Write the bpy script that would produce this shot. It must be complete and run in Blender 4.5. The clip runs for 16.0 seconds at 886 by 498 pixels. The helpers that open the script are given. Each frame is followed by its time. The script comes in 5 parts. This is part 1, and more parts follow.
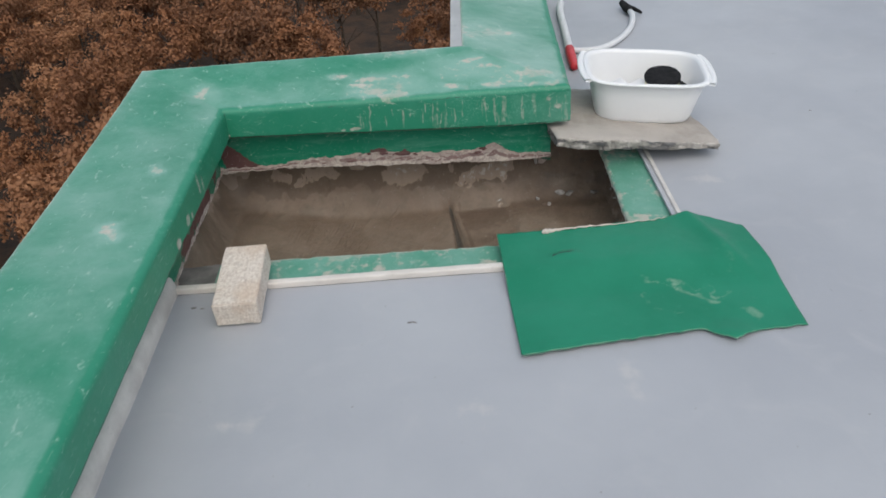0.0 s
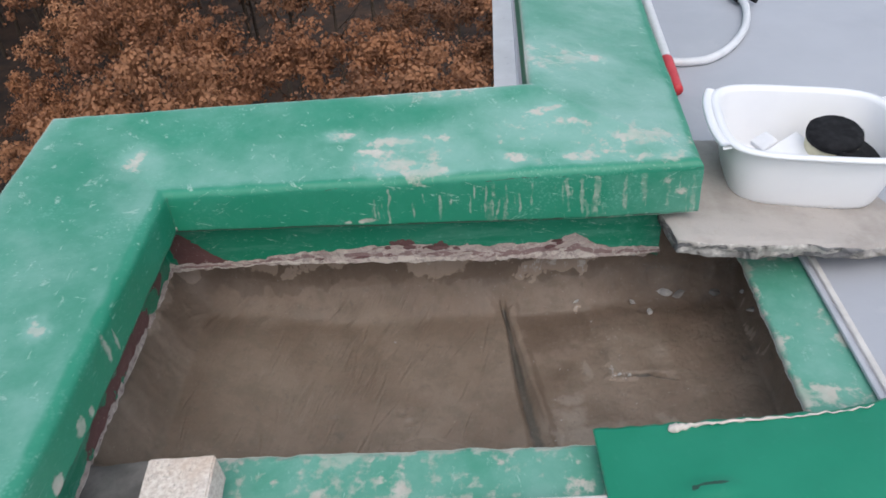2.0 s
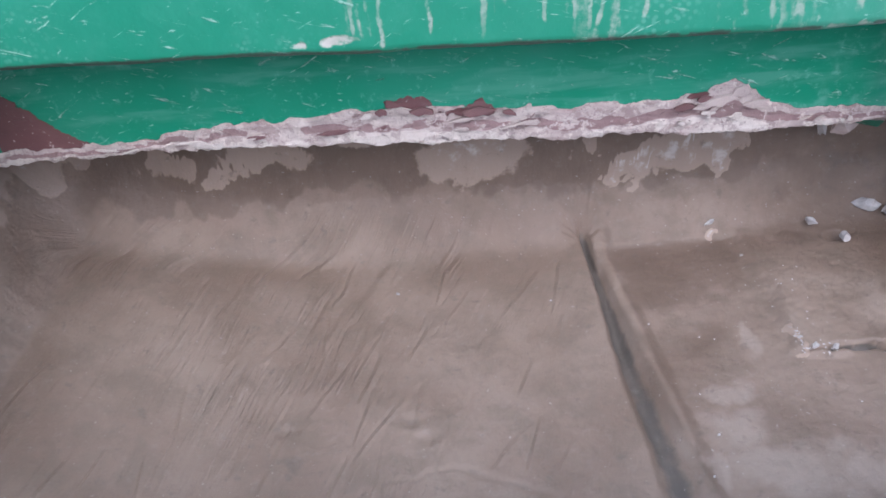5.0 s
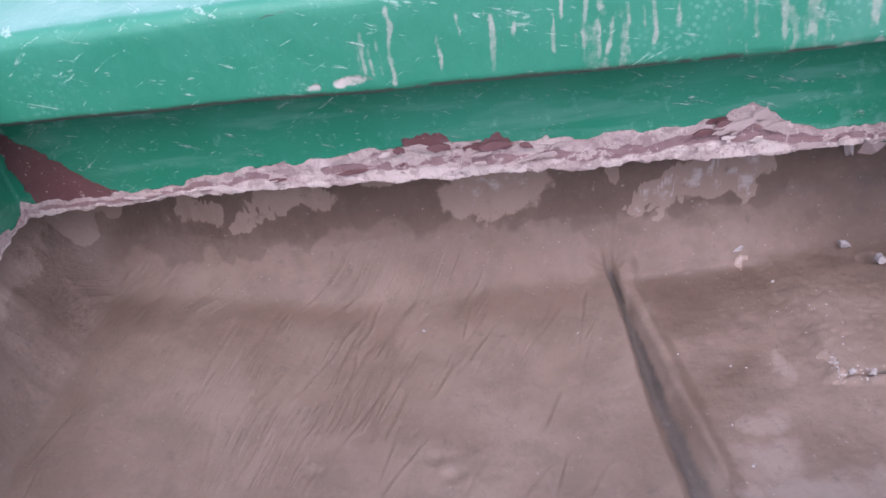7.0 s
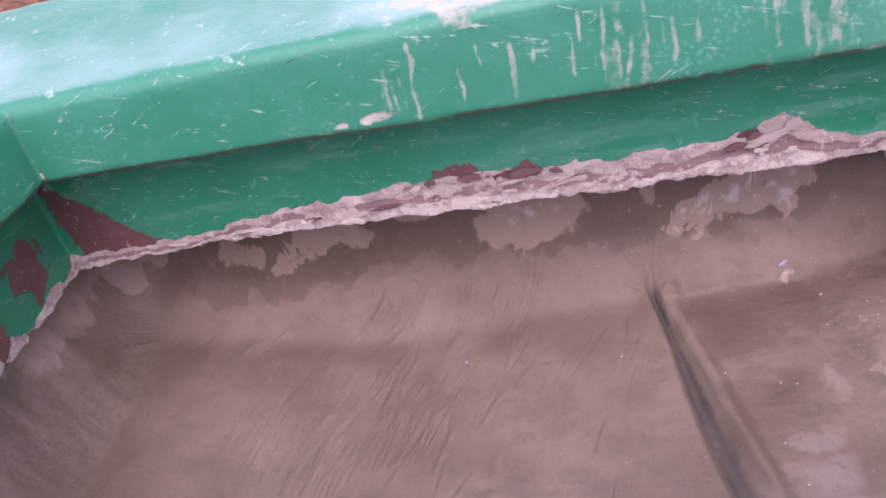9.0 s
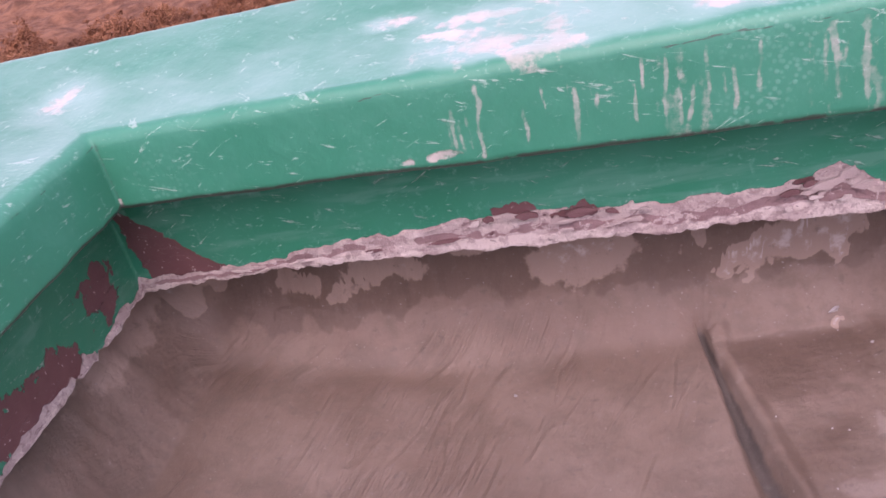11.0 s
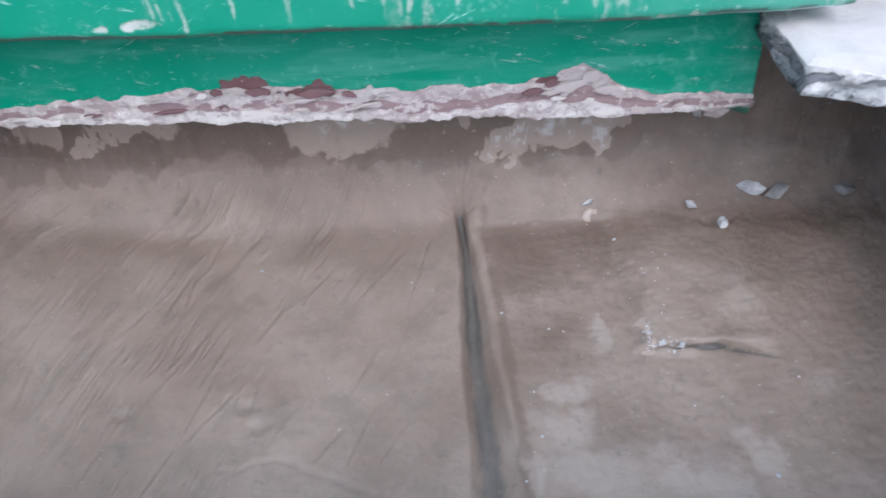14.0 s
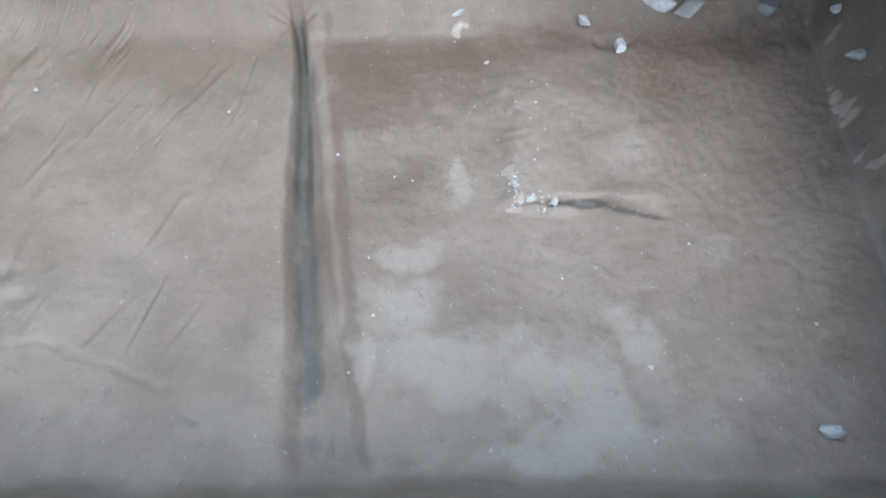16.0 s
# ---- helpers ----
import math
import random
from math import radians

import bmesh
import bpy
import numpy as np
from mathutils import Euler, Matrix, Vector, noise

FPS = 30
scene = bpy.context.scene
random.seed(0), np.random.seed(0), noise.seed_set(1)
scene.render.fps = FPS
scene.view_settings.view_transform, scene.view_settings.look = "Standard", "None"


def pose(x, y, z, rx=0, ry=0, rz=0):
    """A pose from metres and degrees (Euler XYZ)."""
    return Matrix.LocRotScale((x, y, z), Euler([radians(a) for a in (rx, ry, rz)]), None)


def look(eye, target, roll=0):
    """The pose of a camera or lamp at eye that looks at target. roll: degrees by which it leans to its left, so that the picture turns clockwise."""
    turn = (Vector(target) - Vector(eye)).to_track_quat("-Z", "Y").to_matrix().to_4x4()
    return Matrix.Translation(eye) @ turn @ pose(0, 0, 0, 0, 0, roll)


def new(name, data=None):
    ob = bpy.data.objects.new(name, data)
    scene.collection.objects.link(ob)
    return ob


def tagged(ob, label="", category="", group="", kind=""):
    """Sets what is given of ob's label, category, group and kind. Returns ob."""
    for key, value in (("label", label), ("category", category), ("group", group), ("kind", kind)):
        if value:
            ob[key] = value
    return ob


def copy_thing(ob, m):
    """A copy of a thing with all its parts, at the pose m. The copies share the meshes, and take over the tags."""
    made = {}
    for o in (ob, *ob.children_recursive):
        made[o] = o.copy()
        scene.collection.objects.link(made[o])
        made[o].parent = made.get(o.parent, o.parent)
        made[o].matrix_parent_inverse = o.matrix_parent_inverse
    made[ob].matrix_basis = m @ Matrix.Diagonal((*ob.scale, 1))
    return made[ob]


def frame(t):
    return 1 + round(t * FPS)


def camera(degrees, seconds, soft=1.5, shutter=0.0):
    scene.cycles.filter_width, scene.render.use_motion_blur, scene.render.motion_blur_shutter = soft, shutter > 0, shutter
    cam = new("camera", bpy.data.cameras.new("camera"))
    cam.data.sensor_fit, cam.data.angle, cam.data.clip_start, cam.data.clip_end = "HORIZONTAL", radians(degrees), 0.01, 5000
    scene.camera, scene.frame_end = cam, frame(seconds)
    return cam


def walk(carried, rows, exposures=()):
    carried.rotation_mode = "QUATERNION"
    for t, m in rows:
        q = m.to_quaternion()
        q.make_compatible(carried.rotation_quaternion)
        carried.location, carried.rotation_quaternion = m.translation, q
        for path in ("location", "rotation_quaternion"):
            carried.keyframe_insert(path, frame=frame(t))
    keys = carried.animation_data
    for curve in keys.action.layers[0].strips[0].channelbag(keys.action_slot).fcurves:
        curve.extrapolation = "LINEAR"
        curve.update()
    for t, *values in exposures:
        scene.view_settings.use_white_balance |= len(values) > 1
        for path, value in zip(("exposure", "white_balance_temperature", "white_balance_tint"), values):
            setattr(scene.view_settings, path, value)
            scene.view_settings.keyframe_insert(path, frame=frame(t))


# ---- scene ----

# ---- camera and walk ----
cam = camera(57.1, 16.0, soft=1.6, shutter=0.3)
PATH = [
    (0.0, (0.198, -0.194, 1.016), (0.174, 1.48, -0.078), -4.49),
    (0.5, (0.228, -0.021, 1.015), (0.196, 1.658, -0.072), -4.50),
    (1.0, (0.203, 0.168, 0.98), (0.15, 1.837, -0.12), -4.37),
    (1.5, (0.156, 0.421, 0.987), (0.077, 2.066, -0.148), -4.77),
    (2.0, (0.158, 0.621, 0.924), (0.066, 2.211, -0.286), -5.26),
    (2.5, (0.134, 0.819, 0.851), (0.041, 2.37, -0.409), -4.92),
    (3.0, (0.095, 0.982, 0.713), (0.026, 2.497, -0.591), -4.36),
    (3.5, (0.099, 1.059, 0.544), (0.028, 2.575, -0.759), -4.92),
    (4.0, (0.101, 1.099, 0.487), (0.07, 2.617, -0.814), -3.94),
    (4.5, (0.087, 1.099, 0.438), (0.014, 2.635, -0.84), -4.65),
    (6.8, (0.112, 1.08, 0.405), (-0.119, 2.713, -0.727), -10.27),
    (7.0, (0.112, 1.094, 0.413), (-0.109, 2.716, -0.735), -10.18),
    (7.5, (0.119, 1.099, 0.411), (-0.119, 2.742, -0.704), -11.03),
    (8.0, (0.136, 1.104, 0.413), (-0.124, 2.762, -0.673), -12.23),
    (8.5, (0.124, 1.085, 0.41), (-0.191, 2.757, -0.641), -13.85),
    (9.0, (0.129, 1.087, 0.405), (-0.208, 2.757, -0.642), -15.27),
    (9.5, (0.14, 1.081, 0.415), (-0.213, 2.765, -0.604), -15.91),
    (10.0, (0.115, 1.06, 0.421), (-0.26, 2.777, -0.534), -15.03),
    (12.3, (0.105, 1.089, 0.425), (-0.278, 2.789, -0.556), -13.48),
    (12.5, (0.116, 1.093, 0.419), (-0.25, 2.806, -0.547), -13.35),
    (13.0, (0.131, 1.096, 0.419), (-0.204, 2.797, -0.579), -12.45),
    (13.5, (0.144, 1.133, 0.395), (-0.108, 2.69, -0.835), -8.44),
    (14.0, (0.272, 1.164, 0.438), (0.071, 2.595, -0.945), -7.62),
    (14.5, (0.298, 1.247, 0.471), (0.149, 2.548, -1.041), -6.12),
    (15.0, (0.319, 1.298, 0.395), (0.219, 2.5, -1.2), -4.59),
    (15.5, (0.33, 1.306, 0.362), (0.294, 2.426, -1.295), -1.69),
    (16.0, (0.333, 1.296, 0.329), (0.323, 2.366, -1.361), -0.62),
]
EXPOSURES = [
    (0, -0.15, 6400, 6), (1.5, -0.03, 6350, 8), (2.5, 0.2, 5900, 15), (3.0, 0.27, 5900, 24), (3.5, 0.5, 5900, 28), (4.0, 0.68, 5700, 27), (4.5, 0.95, 5480, 17),
    (6.8, 0.88, 5740, 34), (9.0, 0.83, 6120, 46), (10.0, 0.75, 6300, 52), (12.5, 0.7, 6420, 53), (13.3, 0.7, 6450, 54), (13.5, 0.76, 6150, 44), (13.9, 1.02, 5300, 12), (14.5, 1.08, 5150, 8), (15.0, 1.12, 5120, 4), (16, 1.38, 5020, 0),
]
walk(cam, [(t, look(eye, target, roll)) for t, eye, target, roll in PATH], EXPOSURES)

# ---- world and sun ----
SUN_ELEVATION, SUN_AZIMUTH = 54.0, 165.0
world = bpy.data.worlds.new("world")
scene.world = world
world.use_nodes = True
wn = world.node_tree.nodes
sky = wn.new("ShaderNodeTexSky")
sky.sky_type = "NISHITA"
sky.sun_disc = False
sky.sun_elevation = radians(SUN_ELEVATION)
sky.sun_rotation = radians(SUN_AZIMUTH)
sky.air_density, sky.dust_density, sky.ozone_density = 1.0, 6.0, 1.5
world.node_tree.links.new(sky.outputs[0], wn["Background"].inputs[0])
wn["Background"].inputs[1].default_value = 0.08
cloud = wn.new("ShaderNodeBackground")
cloud.inputs[0].default_value = (0.86, 0.93, 1.0, 1)
cloud.inputs[1].default_value = 0.5
both = wn.new("ShaderNodeAddShader")
world.node_tree.links.new(wn["Background"].outputs[0], both.inputs[0])
world.node_tree.links.new(cloud.outputs[0], both.inputs[1])
world.node_tree.links.new(both.outputs[0], wn["World Output"].inputs[0])
lamp = bpy.data.lights.new("sun", "SUN")
lamp.energy, lamp.angle, lamp.color = 0.75, radians(60), (1.0, 0.96, 0.9)
sun = new("sun", lamp)
az, el = radians(SUN_AZIMUTH), radians(SUN_ELEVATION)
sun.matrix_world = look((0, 0, 0), (-math.sin(az) * math.cos(el), -math.cos(az) * math.cos(el), -math.sin(el)))


# ---- materials ----
class Shade:
    """A small builder of one node material."""

    def __init__(self, name, rough=0.6, spec=0.5):
        self.mat = bpy.data.materials.new(name)
        self.mat.use_nodes = True
        self.n, self.l = self.mat.node_tree.nodes, self.mat.node_tree.links
        self.b = self.n["Principled BSDF"]
        self.b.inputs["Roughness"].default_value = rough
        self.b.inputs["Specular IOR Level"].default_value = spec
        self.co = self.n.new("ShaderNodeTexCoord").outputs["Object"]

    def set(self, socket, value):
        if hasattr(value, "is_output"):
            self.l.new(value, socket)
        elif isinstance(value, tuple):
            socket.default_value = (*value, 1) if len(value) == 3 and socket.type == "RGBA" else value
        else:
            socket.default_value = value

    def stretch(self, x, y, z, turn=0):
        m = self.n.new("ShaderNodeMapping")
        self.l.new(self.co, m.inputs[0])
        m.inputs["Scale"].default_value = (x, y, z)
        m.inputs["Rotation"].default_value = (0, 0, radians(turn))
        return m.outputs[0]

    def slant(self, turn, long, thin, depth):
        """Coordinates turned in the upright x-z plane, drawn out along one way."""
        m = self.n.new("ShaderNodeMapping")
        m.vector_type = "TEXTURE"
        self.l.new(self.co, m.inputs[0])
        m.inputs["Scale"].default_value = (1 / long, 1 / depth, 1 / thin)
        m.inputs["Rotation"].default_value = (0, radians(turn), 0)
        return m.outputs[0]

    def scratches(self):
        one = self.step(self.noise(1, 4, 0.6, 0.6, self.slant(16, 26, 180, 26)), 0.624, 0.695)
        two = self.step(self.noise(1, 4, 0.6, 0.6, self.slant(-28, 34, 210, 34)), 0.65, 0.705)
        dab = self.step(self.noise(1, 5, 0.65, 0.5, self.slant(4, 60, 150, 60)), 0.655, 0.715)
        worn = self.step(self.noise(150, 4, 0.7), 0.42, 0.56)
        return self.math("MULTIPLY", self.math("MAXIMUM", self.math("MAXIMUM", one, two), dab), worn)

    def noise(self, scale, detail=4, rough=0.55, distort=0.0, at=None):
        t = self.n.new("ShaderNodeTexNoise")
        self.l.new(at or self.co, t.inputs["Vector"])
        for key, v in (("Scale", scale), ("Detail", detail), ("Roughness", rough), ("Distortion", distort)):
            t.inputs[key].default_value = v
        return t.outputs["Fac"]

    def voronoi(self, scale, feature="F1"):
        t = self.n.new("ShaderNodeTexVoronoi")
        t.feature = feature
        self.l.new(self.co, t.inputs["Vector"])
        t.inputs["Scale"].default_value = scale
        return t.outputs["Distance"]

    def step(self, fac, low, high, a=0.0, b=1.0):
        r = self.n.new("ShaderNodeMapRange")
        r.interpolation_type = "SMOOTHSTEP"
        for i, v in enumerate((fac, low, high, a, b)):
            self.set(r.inputs[i], v)
        return r.outputs[0]

    def math(self, op, a, b=0.0):
        m = self.n.new("ShaderNodeMath")
        m.operation = op
        self.set(m.inputs[0], a)
        self.set(m.inputs[1], b)
        return m.outputs[0]

    def mix(self, fac, a, b, mode="MIX"):
        m = self.n.new("ShaderNodeMix")
        m.data_type, m.blend_type = "RGBA", mode
        self.set(m.inputs[0], fac)
        self.set(m.inputs[6], a)
        self.set(m.inputs[7], b)
        return m.outputs[2]

    def masks(self):
        a = self.n.new("ShaderNodeAttribute")
        a.attribute_name = "mask"
        s = self.n.new("ShaderNodeSeparateColor")
        self.l.new(a.outputs["Color"], s.inputs[0])
        return s.outputs[0], s.outputs[1], s.outputs[2]

    def streak(self):
        a = self.n.new("ShaderNodeAttribute")
        a.attribute_name = "streak"
        return a.outputs["Fac"]

    def random(self):
        return self.n.new("ShaderNodeObjectInfo").outputs["Random"]

    def island(self):
        return self.n.new("ShaderNodeNewGeometry").outputs["Random Per Island"]

    def color(self, value):
        self.set(self.b.inputs["Base Color"], value)
        return self

    def rough(self, value):
        self.set(self.b.inputs["Roughness"], value)
        return self

    def bump(self, height, strength=0.3, distance=0.01):
        b = self.n.new("ShaderNodeBump")
        b.inputs["Strength"].default_value = strength
        b.inputs["Distance"].default_value = distance
        self.l.new(height, b.inputs["Height"])
        self.l.new(b.outputs[0], self.b.inputs["Normal"])
        return self


def edged(s, mask, scale, spread=0.9, low=0.45, high=0.6, detail=6):
    """A soft mask broken up by noise into ragged patches."""
    n = s.noise(scale, detail, 0.62)
    return s.step(s.math("ADD", mask, s.math("MULTIPLY", s.math("SUBTRACT", n, 0.5), spread)), low, high)


GREEN, GREEN_LIGHT = (0.012, 0.215, 0.12), (0.05, 0.29, 0.19)


def green_paint(name, light=0.35):
    s = Shade(name, 0.4, 0.55)
    r, g, b = s.masks()
    base = s.mix(s.step(s.noise(5, 5), 0.35, 0.7, 0, light), GREEN, GREEN_LIGHT)
    base = s.mix(s.step(s.noise(24, 7, 0.7), 0.5, 0.85, 0, 0.35), base, (0.09, 0.34, 0.24))
    base = s.mix(s.step(s.noise(110, 6, 0.7), 0.6, 0.76, 0, 0.55), base, (0.28, 0.5, 0.42))
    nick = s.scratches()
    base = s.mix(s.math("MULTIPLY", nick, 0.62), base, (0.4, 0.56, 0.47))
    crinkle = s.math("MULTIPLY", s.step(s.voronoi(170), 0.5, 0.2), s.step(s.noise(10, 5), 0.54, 0.7, 0, 0.4))
    base = s.mix(crinkle, base, (0.16, 0.4, 0.3))
    paling = edged(s, b, 11, 0.7, 0.3, 1.0)
    # paler base colour, which on the coping's top includes reflected sky
    base = s.mix(s.math("MULTIPLY", paling, 0.75), base, (0.28, 0.48, 0.42))
    splash = edged(s, r, 48, 1.7, 0.55, 0.85, 9)
    white = s.mix(s.noise(60, 4), (0.62, 0.58, 0.52), (0.42, 0.36, 0.3))
    base = s.mix(s.math("MULTIPLY", splash, s.step(s.noise(13, 5), 0.35, 0.65, 0.45, 0.95)), base, white)
    run = edged(s, s.streak(), 110, 1.3, 0.3, 0.75, 7)
    base = s.mix(s.math("MULTIPLY", run, s.step(s.noise(34, 6, 0.65), 0.35, 0.65, 0.15, 0.8)), base, (0.42, 0.44, 0.37))
    dark_line = edged(s, g, 70, 0.9, 0.45, 0.8)
    base = s.mix(s.math("MULTIPLY", dark_line, 0.8), base, (0.05, 0.055, 0.045))
    s.color(base)
    s.set(s.b.inputs["Sheen Weight"], s.step(b, 0.3, 0.75, 0.0, 1.0))
    s.b.inputs["Sheen Roughness"].default_value = 0.35
    s.b.inputs["Coat Weight"].default_value = 0.18
    s.b.inputs["Coat Roughness"].default_value = 0.5
    s.b.inputs["Sheen Tint"].default_value = (0.97, 1.0, 0.95, 1)
    s.rough(s.step(s.math("ADD", s.math("MULTIPLY", s.noise(20, 4), 0.35), s.math("MULTIPLY", splash, 0.6)), 0.0, 0.8, 0.42, 0.8))
    s.bump(s.math("ADD", s.math("MULTIPLY", s.noise(42, 5, 0.65), 0.35), s.math("ADD", s.math("MULTIPLY", splash, 0.3), s.math("ADD", s.math("MULTIPLY", s.noise(120, 4), 0.12), s.math("MULTIPLY", s.math("MAXIMUM", nick, crinkle), 0.25)))), 0.4, 0.006)
    return s.mat


def wall_paint():
    """Green film over maroon primer, broken away to rough plaster at the foot."""
    s = Shade("peeling_green_paint", 0.35)
    r, g, b = s.masks()
    base = s.mix(s.step(s.noise(9, 5), 0.35, 0.7, 0, 0.4), GREEN, GREEN_LIGHT)
    base = s.mix(s.step(s.noise(95, 6, 0.7), 0.56, 0.74, 0, 0.55), base, (0.2, 0.44, 0.35))
    base = s.mix(s.math("MULTIPLY", edged(s, b, 40, 1.0, 0.45, 0.75), 0.6), base, (0.2, 0.42, 0.34))
    nick = s.scratches()
    base = s.mix(s.math("MULTIPLY", nick, 0.75), base, (0.42, 0.56, 0.47))
    wipe = s.step(s.noise(1, 4, 0.6, 0.3, s.slant(0, 7, 45, 7)), 0.52, 0.68, 0, 0.35)
    base = s.mix(wipe, base, (0.14, 0.36, 0.27))
    maroon = s.mix(s.noise(45, 5), (0.115, 0.05, 0.05), (0.19, 0.095, 0.092))
    maroon = s.mix(s.step(s.noise(190, 3), 0.66, 0.72), maroon, (0.5, 0.42, 0.4))
    mf = edged(s, g, 75, 1.7, 0.47, 0.52, 9)
    base = s.mix(mf, base, maroon)
    layered = s.stretch(1, 1, 2.2)
    plaster = s.mix(s.step(s.noise(26, 5, 0.6, 0.3, layered), 0.4, 0.6), (0.52, 0.42, 0.385), (0.64, 0.55, 0.495))
    plaster = s.mix(s.step(s.noise(170, 5, 0.7), 0.5, 0.72, 0, 0.4), plaster, (0.34, 0.25, 0.23))
    plaster = s.mix(s.math("MULTIPLY", edged(s, b, 80, 1.1, 0.4, 0.55, 8), 0.85), plaster, s.mix(s.noise(60, 5), (0.2, 0.1, 0.1), (0.36, 0.24, 0.23)))
    plaster = s.mix(s.math("MULTIPLY", edged(s, s.streak(), 60, 1.2, 0.45, 0.6, 8), 0.85), plaster, (0.75, 0.67, 0.6))
    plaster = s.mix(s.step(s.noise(48, 7, 0.75, 0.8, layered), 0.6, 0.65, 0, 0.75), plaster, (0.17, 0.1, 0.095))
    plaster = s.mix(s.step(s.noise(95, 5, 0.7), 0.52, 0.58, 0, 0.5), plaster, (0.3, 0.2, 0.19))
    plaster = s.mix(s.step(s.noise(62, 6, 0.7, 0.4), 0.56, 0.62, 0, 0.6), plaster, (0.78, 0.7, 0.63))
    pf = edged(s, r, 70, 0.7, 0.46, 0.54)
    base = s.mix(pf, base, plaster)
    s.color(base)
    s.rough(s.step(s.math("ADD", s.math("MULTIPLY", mf, 0.3), pf), 0, 1, 0.3, 0.9))
    h = s.math("ADD", s.math("MULTIPLY", s.math("SUBTRACT", 1.0, mf), 0.5), s.math("ADD", s.math("MULTIPLY", nick, 0.25), s.math("MULTIPLY", s.math("ADD", s.noise(110, 6, 0.7), s.noise(45, 7, 0.75, 0.6, layered)), s.math("ADD", s.math("MULTIPLY", pf, 1.1), 0.08))))
    s.bump(h, 0.75, 0.006)
    return s.mat


def mortar():
    """Damp cement: a grey fresh bed with brush lines that follow the flow attribute, and an older browner one."""
    s = Shade("basin_mortar", 0.8, 0.5)
    r, g, b = s.masks()
    flow = s.n.new("ShaderNodeAttribute")
    flow.attribute_name = "flow"
    apart = s.n.new("ShaderNodeSeparateXYZ")
    s.l.new(flow.outputs["Vector"], apart.inputs[0])
    brushed = apart.outputs[2]

    def drawn(across, along):
        m = s.n.new("ShaderNodeMapping")
        s.l.new(flow.outputs["Vector"], m.inputs[0])
        m.inputs["Scale"].default_value = (across, along, 0)
        return m.outputs[0]

    lines = s.noise(1, 3, 0.6, 0.5, drawn(115, 9))
    hair = s.noise(1, 4, 0.65, 0.4, drawn(330, 16))
    some = s.math("MULTIPLY", brushed, s.step(s.noise(11, 4, 0.6, 0.8), 0.4, 0.62))
    base = s.mix(s.step(s.noise(6, 6, 0.6, 0.2), 0.3, 0.7), (0.197, 0.143, 0.105), (0.271, 0.209, 0.161))
    base = s.mix(s.step(s.noise(21, 7, 0.68, 0.2), 0.42, 0.66, 0, 0.62), base, (0.17, 0.131, 0.096))
    base = s.mix(s.math("MULTIPLY", some, s.step(lines, 0.52, 0.68, 0, 0.3)), base, (0.36, 0.295, 0.24))
    base = s.mix(s.math("MULTIPLY", some, s.step(hair, 0.5, 0.36, 0, 0.2)), base, (0.16, 0.12, 0.092))
    base = s.mix(s.math("MULTIPLY", edged(s, b, 19, 1.15, 0.34, 0.78, 9), 0.55), base, (0.125, 0.085, 0.06))
    base = s.mix(s.math("MULTIPLY", edged(s, r, 24, 1.2, 0.25, 1.05, 8), 0.55), base, (0.365, 0.302, 0.25))
    # dark mask carries shade of trench, crack and right end as well as dirt
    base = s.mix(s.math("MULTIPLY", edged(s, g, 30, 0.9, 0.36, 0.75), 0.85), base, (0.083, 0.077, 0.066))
    base = s.mix(s.math("MULTIPLY", edged(s, s.streak(), 40, 0.7, 0.42, 0.56, 9), 0.85), base, (0.39, 0.305, 0.24))
    base = s.mix(s.math("MULTIPLY", edged(s, s.streak(), 55, 1.1, 0.85, 1.1, 9), 0.85), base, (0.56, 0.53, 0.5))
    base = s.mix(s.step(s.noise(90, 6, 0.75), 0.52, 0.8, 0, 0.3), base, (0.32, 0.29, 0.26))
    base = s.mix(s.step(s.noise(52, 6, 0.72), 0.585, 0.67, 0, 0.42), base, (0.13, 0.105, 0.085))
    base = s.mix(s.step(s.noise(240, 2), 0.69, 0.75, 0, 0.5), base, (0.42, 0.39, 0.36))
    s.color(base)
    s.rough(s.step(s.noise(12, 4), 0.3, 0.7, 0.36, 0.72))
    grit = s.math("ADD", s.math("MULTIPLY", s.noise(26, 6, 0.62, 0.1), 0.45), s.math("MULTIPLY", s.noise(140, 6, 0.75), 0.42))
    comb = s.math("MULTIPLY", some, s.math("ADD", s.math("MULTIPLY", s.math("SUBTRACT", lines, 0.5), 1.9), s.math("MULTIPLY", s.math("SUBTRACT", hair, 0.5), 0.6)))
    s.bump(s.math("ADD", grit, comb), 0.7, 0.006)
    return s.mat


